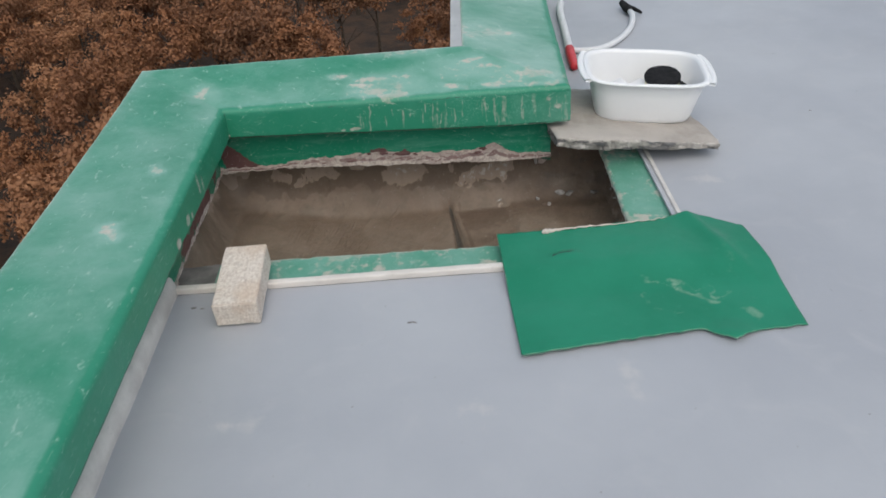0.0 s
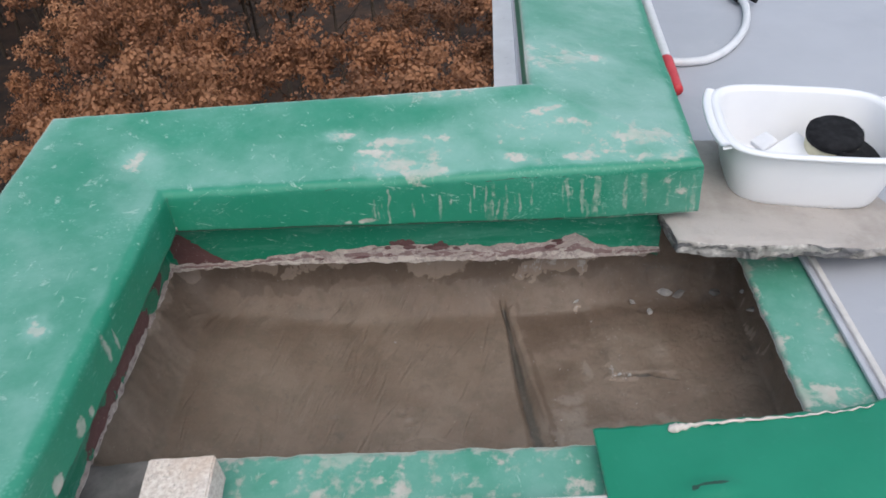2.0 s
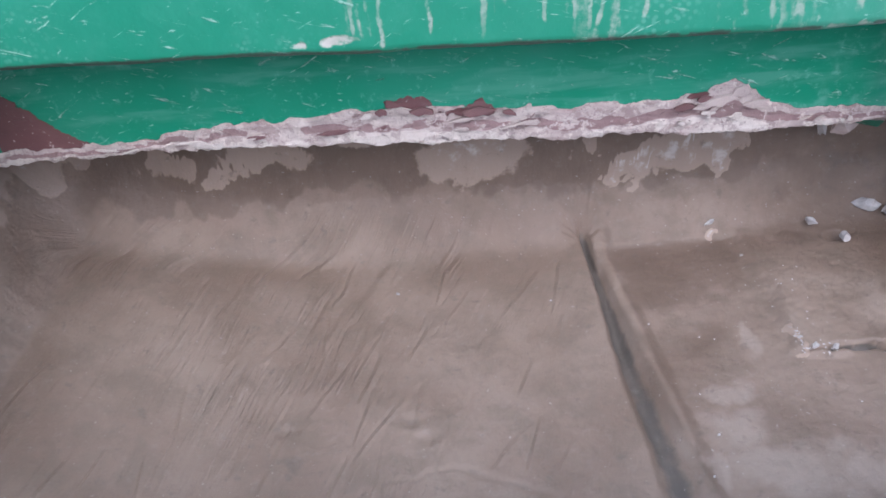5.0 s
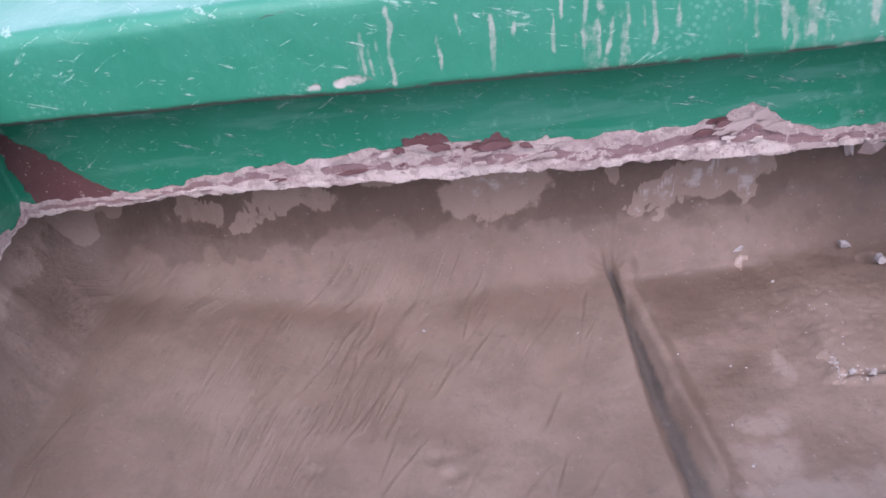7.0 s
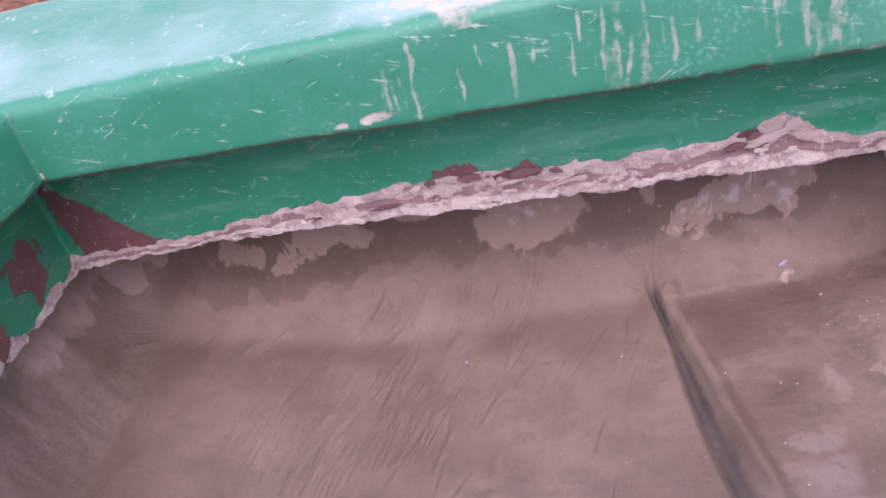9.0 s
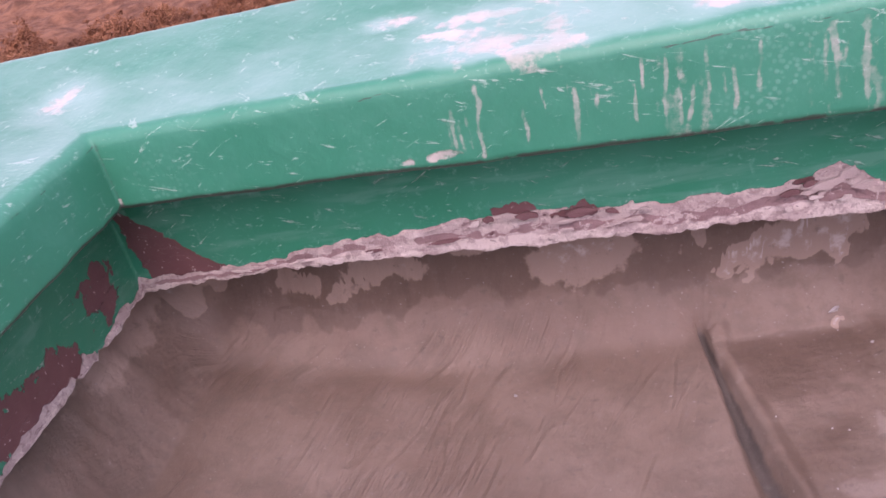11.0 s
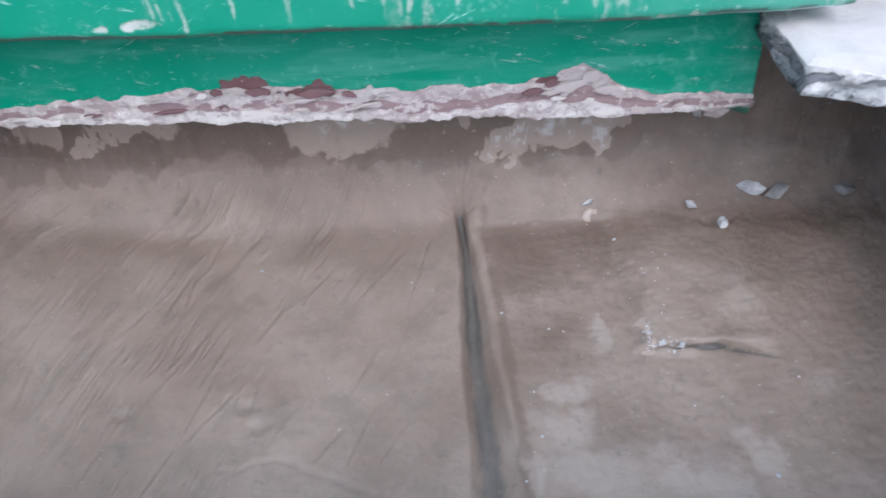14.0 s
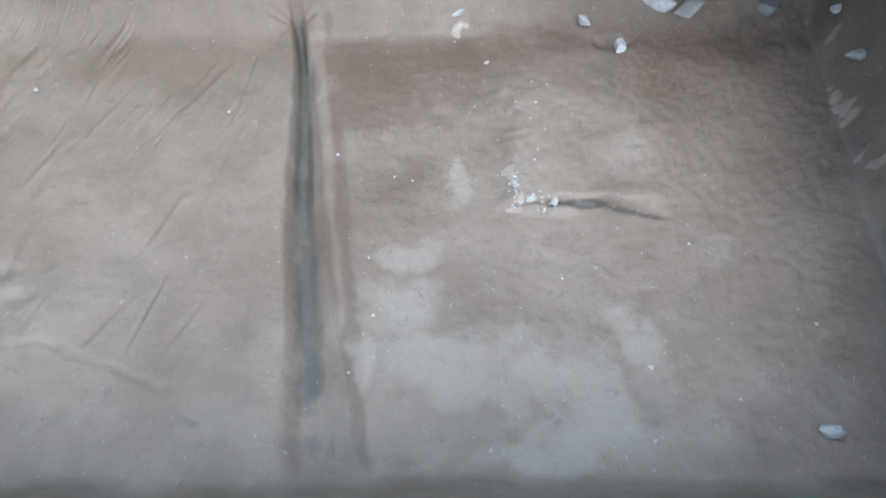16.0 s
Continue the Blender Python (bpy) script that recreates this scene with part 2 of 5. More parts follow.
def floor_coat():
    s = Shade("grey_roof_coating", 0.42, 0.45)
    r, g, b = s.masks()
    base = s.mix(s.step(s.noise(1.3, 5), 0.3, 0.7), (0.36, 0.37, 0.41), (0.43, 0.44, 0.475))
    base = s.mix(s.step(s.noise(7, 6, 0.6, 1.0), 0.5, 0.8, 0, 0.35), base, (0.48, 0.48, 0.5))
    base = s.mix(s.step(s.noise(3.2, 7, 0.68), 0.6, 0.8, 0, 0.35), base, (0.33, 0.32, 0.33))
    base = s.mix(s.step(s.noise(75, 3), 0.745, 0.79, 0, 0.6), base, (0.12, 0.11, 0.11))
    scuff = edged(s, r, 30, 1.0, 0.5, 0.85)
    base = s.mix(s.math("MULTIPLY", scuff, 0.5), base, (0.55, 0.53, 0.52))
    dirt = edged(s, g, 34, 0.9, 0.45, 0.75)
    base = s.mix(s.math("MULTIPLY", dirt, 0.75), base, (0.12, 0.105, 0.09))
    s.color(base)
    s.rough(s.step(s.noise(4, 5), 0.3, 0.7, 0.36, 0.58))
    s.bump(s.math("ADD", s.noise(2.4, 4), s.math("MULTIPLY", s.noise(60, 5), 0.06)), 0.35, 0.02)
    return s.mat


def simple(name, a, b, scale=20, rough=0.6, bump=0.2, depth=0.004, spec=0.5, fine=0.3):
    s = Shade(name, rough, spec)
    base = s.mix(s.step(s.noise(scale, 6, 0.6), 0.3, 0.7), a, b)
    base = s.mix(s.step(s.noise(scale * 6, 4), 0.6, 0.75, 0, fine), base, tuple(0.55 * v for v in a))
    s.color(base)
    if bump:
        s.bump(s.math("ADD", s.noise(scale, 4), s.math("MULTIPLY", s.noise(scale * 7, 4), 0.4)), bump, depth)
    return s.mat


def sheet_paint():
    s = Shade("green_membrane", 0.4, 0.4)
    r, g, b = s.masks()
    base = s.mix(s.step(s.noise(5, 5), 0.3, 0.7), (0.006, 0.185, 0.1), (0.015, 0.225, 0.13))
    base = s.mix(s.step(s.noise(60, 4), 0.6, 0.8, 0, 0.25), base, (0.06, 0.3, 0.2))
    base = s.mix(s.math("MULTIPLY", edged(s, r, 38, 1.3, 0.3, 0.95, 8), 0.5), base, (0.36, 0.46, 0.36))
    base = s.mix(edged(s, g, 60, 0.3, 0.45, 0.55), base, (0.02, 0.06, 0.04))
    s.color(base)
    s.rough(s.step(s.noise(9, 4), 0.3, 0.7, 0.32, 0.5))
    s.bump(s.math("ADD", s.noise(6, 3), s.math("MULTIPLY", s.noise(80, 4), 0.08)), 0.3, 0.01)
    return s.mat


def brick_cement():
    s = Shade("cement_brick", 0.9, 0.3)
    base = s.mix(s.step(s.noise(190, 5, 0.75), 0.38, 0.62), (0.56, 0.475, 0.42), (0.76, 0.69, 0.62))
    base = s.mix(s.step(s.noise(9, 4), 0.48, 0.7, 0, 0.5), base, (0.54, 0.38, 0.27))
    base = s.mix(s.step(s.noise(260, 2), 0.64, 0.7, 0, 0.4), base, (0.2, 0.18, 0.16))
    s.color(base)
    s.bump(s.math("ADD", s.noise(160, 4), s.step(s.noise(220, 2), 0.62, 0.7, 1, 0)), 0.7, 0.003)
    return s.mat


def slab_top():
    s = Shade("rough_mortar_slab", 0.92, 0.25)
    base = s.mix(s.step(s.noise(9, 6, 0.6), 0.35, 0.65), (0.34, 0.305, 0.278), (0.45, 0.41, 0.378))
    base = s.mix(s.step(s.noise(34, 7, 0.7), 0.55, 0.72, 0, 0.5), base, (0.36, 0.31, 0.27))
    base = s.mix(s.step(s.noise(15, 6, 0.65, 0.8), 0.66, 0.76, 0, 0.5), base, (0.3, 0.29, 0.29))
    s.color(base)
    s.bump(s.math("ADD", s.noise(22, 5, 0.65), s.math("MULTIPLY", s.noise(150, 5, 0.7), 0.35)), 0.6, 0.006)
    return s.mat


def slab_side():
    """Broken edge: pale mortar with dark grey fracture and drips."""
    s = Shade("broken_mortar", 0.95, 0.2)
    base = s.mix(s.step(s.noise(40, 6, 0.7), 0.4, 0.62), (0.42, 0.39, 0.36), (0.62, 0.58, 0.54))
    grey = s.step(s.noise(1, 7, 0.68, 0.6, s.stretch(14, 14, 34)), 0.53, 0.59)
    base = s.mix(s.math("MULTIPLY", grey, 0.9), base, s.mix(s.noise(90, 4), (0.11, 0.11, 0.12), (0.26, 0.25, 0.25)))
    s.color(base)
    s.bump(s.math("ADD", s.noise(45, 6, 0.7), s.math("MULTIPLY", grey, -0.5)), 0.9, 0.008)
    return s.mat


def leaf_mat(name, a, b, c):
    s = Shade(name, 0.75, 0.2)
    base = s.mix(s.island(), a, b)
    base = s.mix(s.step(s.noise(0.5, 3), 0.35, 0.65), base, c)
    base = s.mix(s.math("MULTIPLY", s.random(), 0.45), base, c)
    s.color(base)
    return s.mat


M_COPING = green_paint("weathered_green_paint")
M_WALL = wall_paint()
M_LIP = green_paint("worn_green_ledge", 0.6)
M_MORTAR = mortar()
M_FLOOR = floor_coat()
M_SHEET = sheet_paint()
M_BRICK = brick_cement()
M_TRIM = simple("white_pvc", (0.64, 0.59, 0.55), (0.74, 0.69, 0.65), 14, 0.45, 0.15)
M_TRIM_GREY = simple("grey_pvc", (0.4, 0.41, 0.45), (0.5, 0.5, 0.54), 14, 0.45, 0.15)
M_FILLET = simple("pale_sealant", (0.52, 0.49, 0.47), (0.66, 0.63, 0.6), 16, 0.6, 0.4)
M_PRIMER = simple("dark_primer", (0.13, 0.12, 0.115), (0.24, 0.22, 0.21), 22, 0.6, 0.4)
M_TUB = simple("white_plastic", (0.8, 0.8, 0.82), (0.85, 0.85, 0.86), 4, 0.3, 0.05, fine=0.08)
M_BLACK = simple("black_bristle", (0.008, 0.008, 0.009), (0.02, 0.02, 0.022), 60, 0.85, 0.7, spec=0.2)
M_CREAM = simple("cream_foam", (0.6, 0.55, 0.36), (0.68, 0.63, 0.45), 50, 0.85, 0.3)
M_SLAB = slab_top()
M_SLAB_SIDE = slab_side()
M_GREY_CHIP = simple("grey_mortar", (0.2, 0.185, 0.175), (0.32, 0.3, 0.28), 60, 0.9, 0.6, 0.003)
M_FLAKE = simple("cream_plaster", (0.46, 0.37, 0.34), (0.58, 0.49, 0.44), 60, 0.9, 0.5, 0.003)
M_FLAKE_WHITE = simple("white_skim_plaster", (0.58, 0.5, 0.45), (0.7, 0.63, 0.57), 60, 0.9, 0.5, 0.003)
M_FLAKE_RED = simple("maroon_primer_flake", (0.13, 0.06, 0.06), (0.22, 0.12, 0.115), 70, 0.75, 0.4, 0.003)
M_CRUMB = simple("white_mortar", (0.36, 0.345, 0.33), (0.54, 0.52, 0.5), 90, 0.9, 0.6, 0.003)
M_HOSE = simple("white_hose", (0.62, 0.63, 0.65), (0.72, 0.72, 0.74), 20, 0.4, 0.1)
M_RED = simple("red_plastic", (0.5, 0.02, 0.03), (0.6, 0.04, 0.05), 20, 0.4, 0.1)
M_OUTER = simple("white_outer_wall", (0.74, 0.73, 0.72), (0.82, 0.81, 0.8), 6, 0.8, 0.3)
M_OUTER_GREY = simple("grey_outer_band", (0.58, 0.58, 0.6), (0.68, 0.68, 0.7), 6, 0.7, 0.3)
M_BARK = simple("bark", (0.05, 0.035, 0.025), (0.1, 0.075, 0.055), 8, 0.9, 0.6, 0.03)
M_LITTER = simple("leaf_litter", (0.025, 0.018, 0.014), (0.07, 0.038, 0.022), 0.6, 0.95, 0.5, 0.2)
M_CANOPY = simple("far_canopy", (0.13, 0.062, 0.036), (0.3, 0.15, 0.085), 0.45, 0.9, 1.0, 0.8, 0.2, 0.6)
LEAVES = [
    leaf_mat("russet_leaves", (0.3, 0.132, 0.062), (0.36, 0.165, 0.08), (0.2, 0.09, 0.048)),
    leaf_mat("tan_leaves", (0.36, 0.175, 0.088), (0.42, 0.21, 0.105), (0.25, 0.115, 0.06)),
    leaf_mat("brown_leaves", (0.22, 0.1, 0.052), (0.28, 0.13, 0.065), (0.16, 0.08, 0.046)),
]


# ---- mesh helpers ----
def mesh_of(name, verts, faces, mat, smooth=True):
    me = bpy.data.meshes.new(name)
    me.from_pydata([tuple(map(float, v)) for v in verts], [], [tuple(map(int, q)) for q in faces])
    me.materials.append(mat)
    if smooth:
        me.polygons.foreach_set("use_smooth", [True] * len(me.polygons))
    me.update()
    return me


def masked(me, rgb, streak=None):
    if streak is not None:
        me.attributes.new("streak", "FLOAT", "POINT").data.foreach_set("value", np.clip(streak, 0, 1).astype(np.float32))
    a = me.color_attributes.new("mask", "FLOAT_COLOR", "POINT")
    a.data.foreach_set("color", np.c_[np.clip(rgb, 0, 1), np.ones(len(rgb))].astype(np.float32).ravel())
    return me


def child(name, me, parent, label=""):
    ob = new(name, me)
    if parent:
        ob.parent = parent
    return tagged(ob, label) if label else ob


def part(name, bm, mat, parent, label="", smooth=False):
    me = bpy.data.meshes.new(name)
    bm.normal_update()
    bm.to_mesh(me)
    bm.free()
    me.materials.append(mat)
    if smooth:
        me.polygons.foreach_set("use_smooth", [True] * len(me.polygons))
    return child(name, me, parent, label)


def empty(name, m, label, category, group="", kind=""):
    ob = new(name)
    ob.empty_display_size = 0.05
    ob.matrix_world = m
    return tagged(ob, label, category, group, kind)


def grid_faces(rows, cols, base=0):
    return [(base + i * cols + j, base + i * cols + j + 1, base + (i + 1) * cols + j + 1, base + (i + 1) * cols + j) for i in range(rows - 1) for j in range(cols - 1)]


LATTICE = np.random.RandomState(7).rand(256, 256)


def value_noise(x, y, scale, octaves=3, shift=0):
    """Smooth noise from 0 to 1 on arrays."""
    total, weight, norm = 0, 1.0, 0
    for o in range(octaves):
        u, v = np.asarray(x) * scale + 17.3 * shift + 5.1 * o, np.asarray(y) * scale + 9.7 * shift + 3.7 * o
        iu, iv = np.floor(u).astype(int), np.floor(v).astype(int)
        fu, fv = u - iu, v - iv
        fu, fv = fu * fu * (3 - 2 * fu), fv * fv * (3 - 2 * fv)
        g = lambda a, b: LATTICE[(iu + a) % 256, (iv + b) % 256]
        total = total + weight * ((g(0, 0) * (1 - fu) + g(1, 0) * fu) * (1 - fv) + (g(0, 1) * (1 - fu) + g(1, 1) * fu) * fv)
        norm, weight, scale = norm + weight, weight * 0.5, scale * 2
    return total / norm


def ramp(v, a, b):
    t = np.clip((np.asarray(v, float) - a) / (b - a), 0, 1)
    return t * t * (3 - 2 * t)


def blobs(x, y, spots):
    """The strongest of some soft elliptical spots: x, y, radius in x, radius in y."""
    out = np.zeros(np.shape(x))
    for cx, cy, rx, ry in spots:
        out = np.maximum(out, 1 - ramp(np.hypot((x - cx) / rx, (y - cy) / ry), 0.25, 1.35))
    return out


def box_bm(x0, y0, z0, x1, y1, z1, bevel=0.0, seg=2):
    bm = bmesh.new()
    bmesh.ops.create_cube(bm, size=1)
    for v in bm.verts:
        v.co = ((x0 + x1) / 2 + v.co.x * (x1 - x0), (y0 + y1) / 2 + v.co.y * (y1 - y0), (z0 + z1) / 2 + v.co.z * (z1 - z0))
    if bevel:
        bmesh.ops.bevel(bm, geom=bm.edges[:], offset=bevel, segments=seg, affect="EDGES", profile=0.5)
    return bm


def tube_mesh(name, pts, radius, mat, sides=12, fine=8):
    """A round tube along a smooth line through some points, with closed ends."""
    p = np.array(pts, float)
    t = np.linspace(0, len(p) - 1, (len(p) - 1) * fine + 1)
    line = []
    for s in t:
        i = min(int(s), len(p) - 2)
        f = s - i
        a, b, c, d = p[max(i - 1, 0)], p[i], p[i + 1], p[min(i + 2, len(p) - 1)]
        line.append(0.5 * (2 * b + (c - a) * f + (2 * a - 5 * b + 4 * c - d) * f * f + (3 * b - a - 3 * c + d) * f**3))
    line = np.array(line)
    radii = np.interp(t, range(len(p)), radius) if np.ndim(radius) else np.full(len(line), radius)
    verts, faces = [], []
    for i, q in enumerate(line):
        way = Vector(line[min(i + 1, len(line) - 1)] - line[max(i - 1, 0)]).normalized()
        side = way.cross(Vector((0.05, 0.03, 1)) if abs(way.z) < 0.95 else Vector((1, 0, 0))).normalized()
        up = side.cross(way)
        for k in range(sides):
            a = 2 * math.pi * k / sides
            verts.append(Vector(q) + (math.cos(a) * side + math.sin(a) * up) * float(radii[i]))
    for i in range(len(line) - 1):
        for k in range(sides):
            faces.append((i * sides + k, i * sides + (k + 1) % sides, (i + 1) * sides + (k + 1) % sides, (i + 1) * sides + k))
    faces += [tuple(range(sides))[::-1], tuple((len(line) - 1) * sides + k for k in range(sides))]
    return mesh_of(name, verts, faces, mat)


# ---- roof: plan ----
INNER = [(-0.358, -5.0), (-0.358, 0.9), (-0.358, 1.745), (0.525, 1.745), (0.575, 2.7), (0.75, 6.0)]
OUTER = [(-0.632, -5.0), (-0.626, 0.9), (-0.622, 1.968), (0.262, 1.982), (0.285, 2.7), (0.40, 6.0)]
FOOT = [(-0.42, -5.0), (-0.42, 0.9), (-0.42, 1.806), (0.483, 1.806), (0.535, 2.7), (0.71, 6.0)]
STEPS = [40, 120, 520, 80, 50]
WIDTH = 0.27


def path_points(first, second):
    a, b = [], []
    for i, n in enumerate(STEPS):
        for k in range(n + (i == len(STEPS) - 1)):
            f = k / n
            a.append(np.array(first[i]) * (1 - f) + np.array(first[i + 1]) * f)
            b.append(np.array(second[i]) * (1 - f) + np.array(second[i + 1]) * f)
    return np.array(a), np.array(b)


PA, PB = path_points(INNER, OUTER)
PF = path_points(FOOT, OUTER)[0]
RUN = np.arange(len(PA)) * 0.0065
N_LEFT, N_FAR = STEPS[0] + STEPS[1], STEPS[2]

# white splashes on the coping's top, drips and chips on its front
SPLATS = [
    (-0.065, 1.862, 0.03, 0.014), (0.013, 1.843, 0.04, 0.014), (-0.01, 1.815, 0.022, 0.012), (0.02, 1.78, 0.05, 0.022), (0.07, 1.76, 0.05, 0.014),
    (0.234, 1.78, 0.03, 0.014), (0.329, 1.778, 0.028, 0.014), (0.46, 1.815, 0.06, 0.024), (0.457, 1.766, 0.06, 0.014), (0.279, 1.902, 0.03, 0.01),
    (0.328, 1.869, 0.03, 0.012), (0.151, 1.99, 0.02, 0.02), (0.03, 2.005, 0.045, 0.012), (-0.01, 1.982, 0.03, 0.012), (0.362, 2.103, 0.05, 0.022),
    (0.371, 2.56, 0.03, 0.05), (0.27, 2.1, 0.02, 0.06), (-0.421, 1.832, 0.018, 0.026), (-0.442, 1.42, 0.014, 0.02), (-0.465, 1.165, 0.018, 0.024),
]
DRIPS = [
    (-0.02, 0.19, 0.134, 5), (-0.009, 0.172, 0.132, 4), (0.01, 0.205, 0.13, 5), (0.018, 0.157, 0.14, 3), (0.05, 0.178, 0.131, 4), (0.095, 0.185, 0.126, 5),
    (0.105, 0.174, 0.14, 2), (0.162, 0.162, 0.14, 3), (0.19, 0.17, 0.128, 4), (0.205, 0.205, 0.124, 5), (0.228, 0.182, 0.132, 5), (0.285, 0.2, 0.12, 6),
    (0.309, 0.178, 0.122, 5), (0.331, 0.205, 0.122, 8), (0.36, 0.2, 0.13, 10), (0.4, 0.2, 0.12, 8), (0.43, 0.21, 0.14, 12), (0.47, 0.205, 0.12, 12),
]


drip_rng = random.Random(12)
for spot in range(34):
    top_z = drip_rng.uniform(0.165, 0.206)
    DRIPS.append((drip_rng.uniform(-0.04, 0.52) + 0.04 * drip_rng.random(), top_z, max(0.122, top_z - drip_rng.uniform(0.012, 0.06)), drip_rng.uniform(0.5, 4)))


def build_coping(parent):
    drop = lambda x, y: -0.022 * np.clip((x + 0.36) / 0.7, 0, 1) * ramp(y, 1.5, 1.74)
    prof = [(0.085, 0.137, 1), (0.03, 0.135, 1), (0.004, 0.1355, 1), (0.0, 0.139, 1)]
    prof += [(0.0, z, (0.212 - z) / 0.075) for z in np.linspace(0.143, 0.197, 24)]
    prof += [(0.0001, 0.1985, 0), (0.0002, 0.2, 0), (0.0004, 0.2015, 0), (0.0006, 0.203, 0), (0.0009, 0.2045, 0), (0.0018, 0.2065, 0), (0.0032, 0.2088, 0), (0.0062, 0.212, 0), (0.0115, 0.2145, 0), (0.0185, 0.2156, 0)]
    prof += [(d, 0.216, 0) for d in np.linspace(0.028, 0.255, 27)]
    prof += [(0.263, 0.2145, 0), (0.268, 0.211, 0), (0.27, 0.204, 0), (0.27, 0.15, 0), (0.27, 0.06, 0)]
    verts, rgb, cols = [], [], len(prof)
    for i, (a, b) in enumerate(zip(PA, PB)):
        for j, (d, z, low) in enumerate(prof):
            p = a + (b - a) * d / WIDTH
            rise = 0.042 if i > N_LEFT else 0.018 + 0.024 * max(0.0, (i - N_LEFT + 110) / 110) ** 2
            lift = rise * min(max(d - 0.02, 0) / 0.24, 1) if z > 0.2 or d > 0.2 else 0
            verts.append((p[0], p[1], z + lift + (drop(a[0], a[1]) * low if low else 0)))
    v = np.array(verts)
    x, y, z = v.T
    bulge = (value_noise(x, y + z, 6, 2) - 0.5) * 0.003 + (value_noise(x, y + z, 45, 2, 3) - 0.5) * 0.0016
    d = np.tile([q[0] for q in prof], len(PA))
    front = d < 0.012
    v[:, 2] += np.where(front, (value_noise(x, y, 22, 3, 5) - 0.5) * 0.004, bulge)
    out = np.repeat((PA - PB) / np.linalg.norm(PA - PB, axis=1)[:, None], cols, 0)
    v[:, :2] += out * np.where(front, bulge * 1.3, 0)[:, None]
    top = z > 0.2
    warp = (value_noise(x, y, 30, 3, 21) - 0.5) * 0.05, (value_noise(x, y, 30, 3, 27) - 0.5) * 0.03
    splash = np.where(top, blobs(x + warp[0], y + warp[1], [(a, b, 1.7 * c, 1.6 * d) for a, b, c, d in SPLATS]) * 0.78, 0.0)
    zone = blobs(x, y, [(0.05, 1.81, 0.16, 0.08), (0.4, 1.82, 0.16, 0.09), (0.08, 1.97, 0.14, 0.04), (0.33, 2.1, 0.1, 0.12), (-0.42, 1.83, 0.05, 0.06), (0.25, 1.86, 0.12, 0.07)])
    splash = np.maximum(splash, np.where(top, 0.57 * zone, 0))
    far = (np.abs(y - 1.745) < 0.02) & ~top & front
    streak = np.zeros(len(x))
    for k, (cx, z1, z0, w) in enumerate(DRIPS):
        sway = (value_noise(z, z * 0 + k, 34, 3, 9) - 0.5) * 0.009
        wide = (w * 0.00035 + 0.0009) * (0.35 + 1.5 * value_noise(z, z * 0 + k, 75, 3, 15))
        firm = 0.4 + 0.5 * ((k * 37) % 11) / 10
        run = np.exp(-(((x + sway - cx) / wide) ** 2)) * ramp(z, z0 - 0.002, z0 + 0.012) * (1 - ramp(z, z1 - 0.014, z1 + 0.004))
        streak = np.maximum(streak, np.where(far, run * firm, 0))
    splash = np.maximum(splash, np.where(far, blobs(x, z, [(-0.064, 0.136, 0.012, 0.007), (-0.029, 0.138, 0.026, 0.008), (0.465, 0.18, 0.03, 0.016), (0.49, 0.165, 0.018, 0.02)]) * np.where(x > 0.4, 0.6, 0.9), 0))
    hang = value_noise(x + (value_noise(x, z, 40, 2, 37) - 0.5) * 0.008, z * 0.16, 130, 3, 33) * ramp(value_noise(x, z * 0, 14, 2, 35), 0.35, 0.7)
    streak = np.maximum(streak, np.where(far, ramp(hang, 0.3, 0.6) * (0.4 + 0.35 * ramp(x, 0.1, 0.35)) * ramp(x, -0.1, 0.05), 0))
    left = (np.abs(x + 0.358) < 0.02) & front & (y < 1.7)
    splash = np.maximum(splash, np.where(left, blobs(y, z, [(1.42, 0.18, 0.012, 0.035), (1.45, 0.165, 0.008, 0.03), (1.3, 0.16, 0.02, 0.02), (1.22, 0.15, 0.02, 0.02), (1.33, 0.15, 0.012, 0.012)]) * 0.95, 0))
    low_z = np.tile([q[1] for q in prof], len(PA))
    # darker along the lip's lower edge and underside
    dark_line = np.where((low_z < 0.1415) & (d < 0.02), 0.82, 0.0)
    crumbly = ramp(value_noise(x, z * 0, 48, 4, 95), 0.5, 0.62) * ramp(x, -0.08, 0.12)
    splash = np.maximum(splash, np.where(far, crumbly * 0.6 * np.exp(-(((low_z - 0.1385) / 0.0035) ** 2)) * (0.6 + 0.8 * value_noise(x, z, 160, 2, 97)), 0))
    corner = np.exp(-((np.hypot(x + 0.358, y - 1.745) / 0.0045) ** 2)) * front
    dark_line = np.maximum(dark_line * (1 - 0.8 * crumbly * far), 0.6 * corner)
    splash = np.maximum(splash, corner * (low_z < 0.15) * 0.9)
    seam = 0.2035 + (value_noise(x, y, 40, 3, 43) - 0.5) * 0.006
    crack = np.where((y > 1.5) & front, np.exp(-(((z - seam) / 0.0012) ** 2)) * ramp(value_noise(x, y, 16, 4, 11), 0.5, 0.64), 0) * 0.9
    # top paled by colour for its sky reflection as well as chalky weathering
    paling = np.where(top, (0.4 + 0.35 * value_noise(x, y, 5, 2, 2)) * (0.15 + 0.85 * ramp(d + (value_noise(x, y, 30, 3, 13) - 0.5) * 0.01, 0.002, 0.022)) + 0.4 * splash, 0.14 * value_noise(x, z, 18, 3, 6) + 0.45 * ramp(x, 0.2, 0.5) * far)
    me = masked(mesh_of("coping", v, grid_faces(len(PA), cols), M_COPING), np.c_[splash, np.maximum(dark_line, crack), paling], streak)
    return child("coping", me, parent, "green painted concrete coping with white splashes and drips")


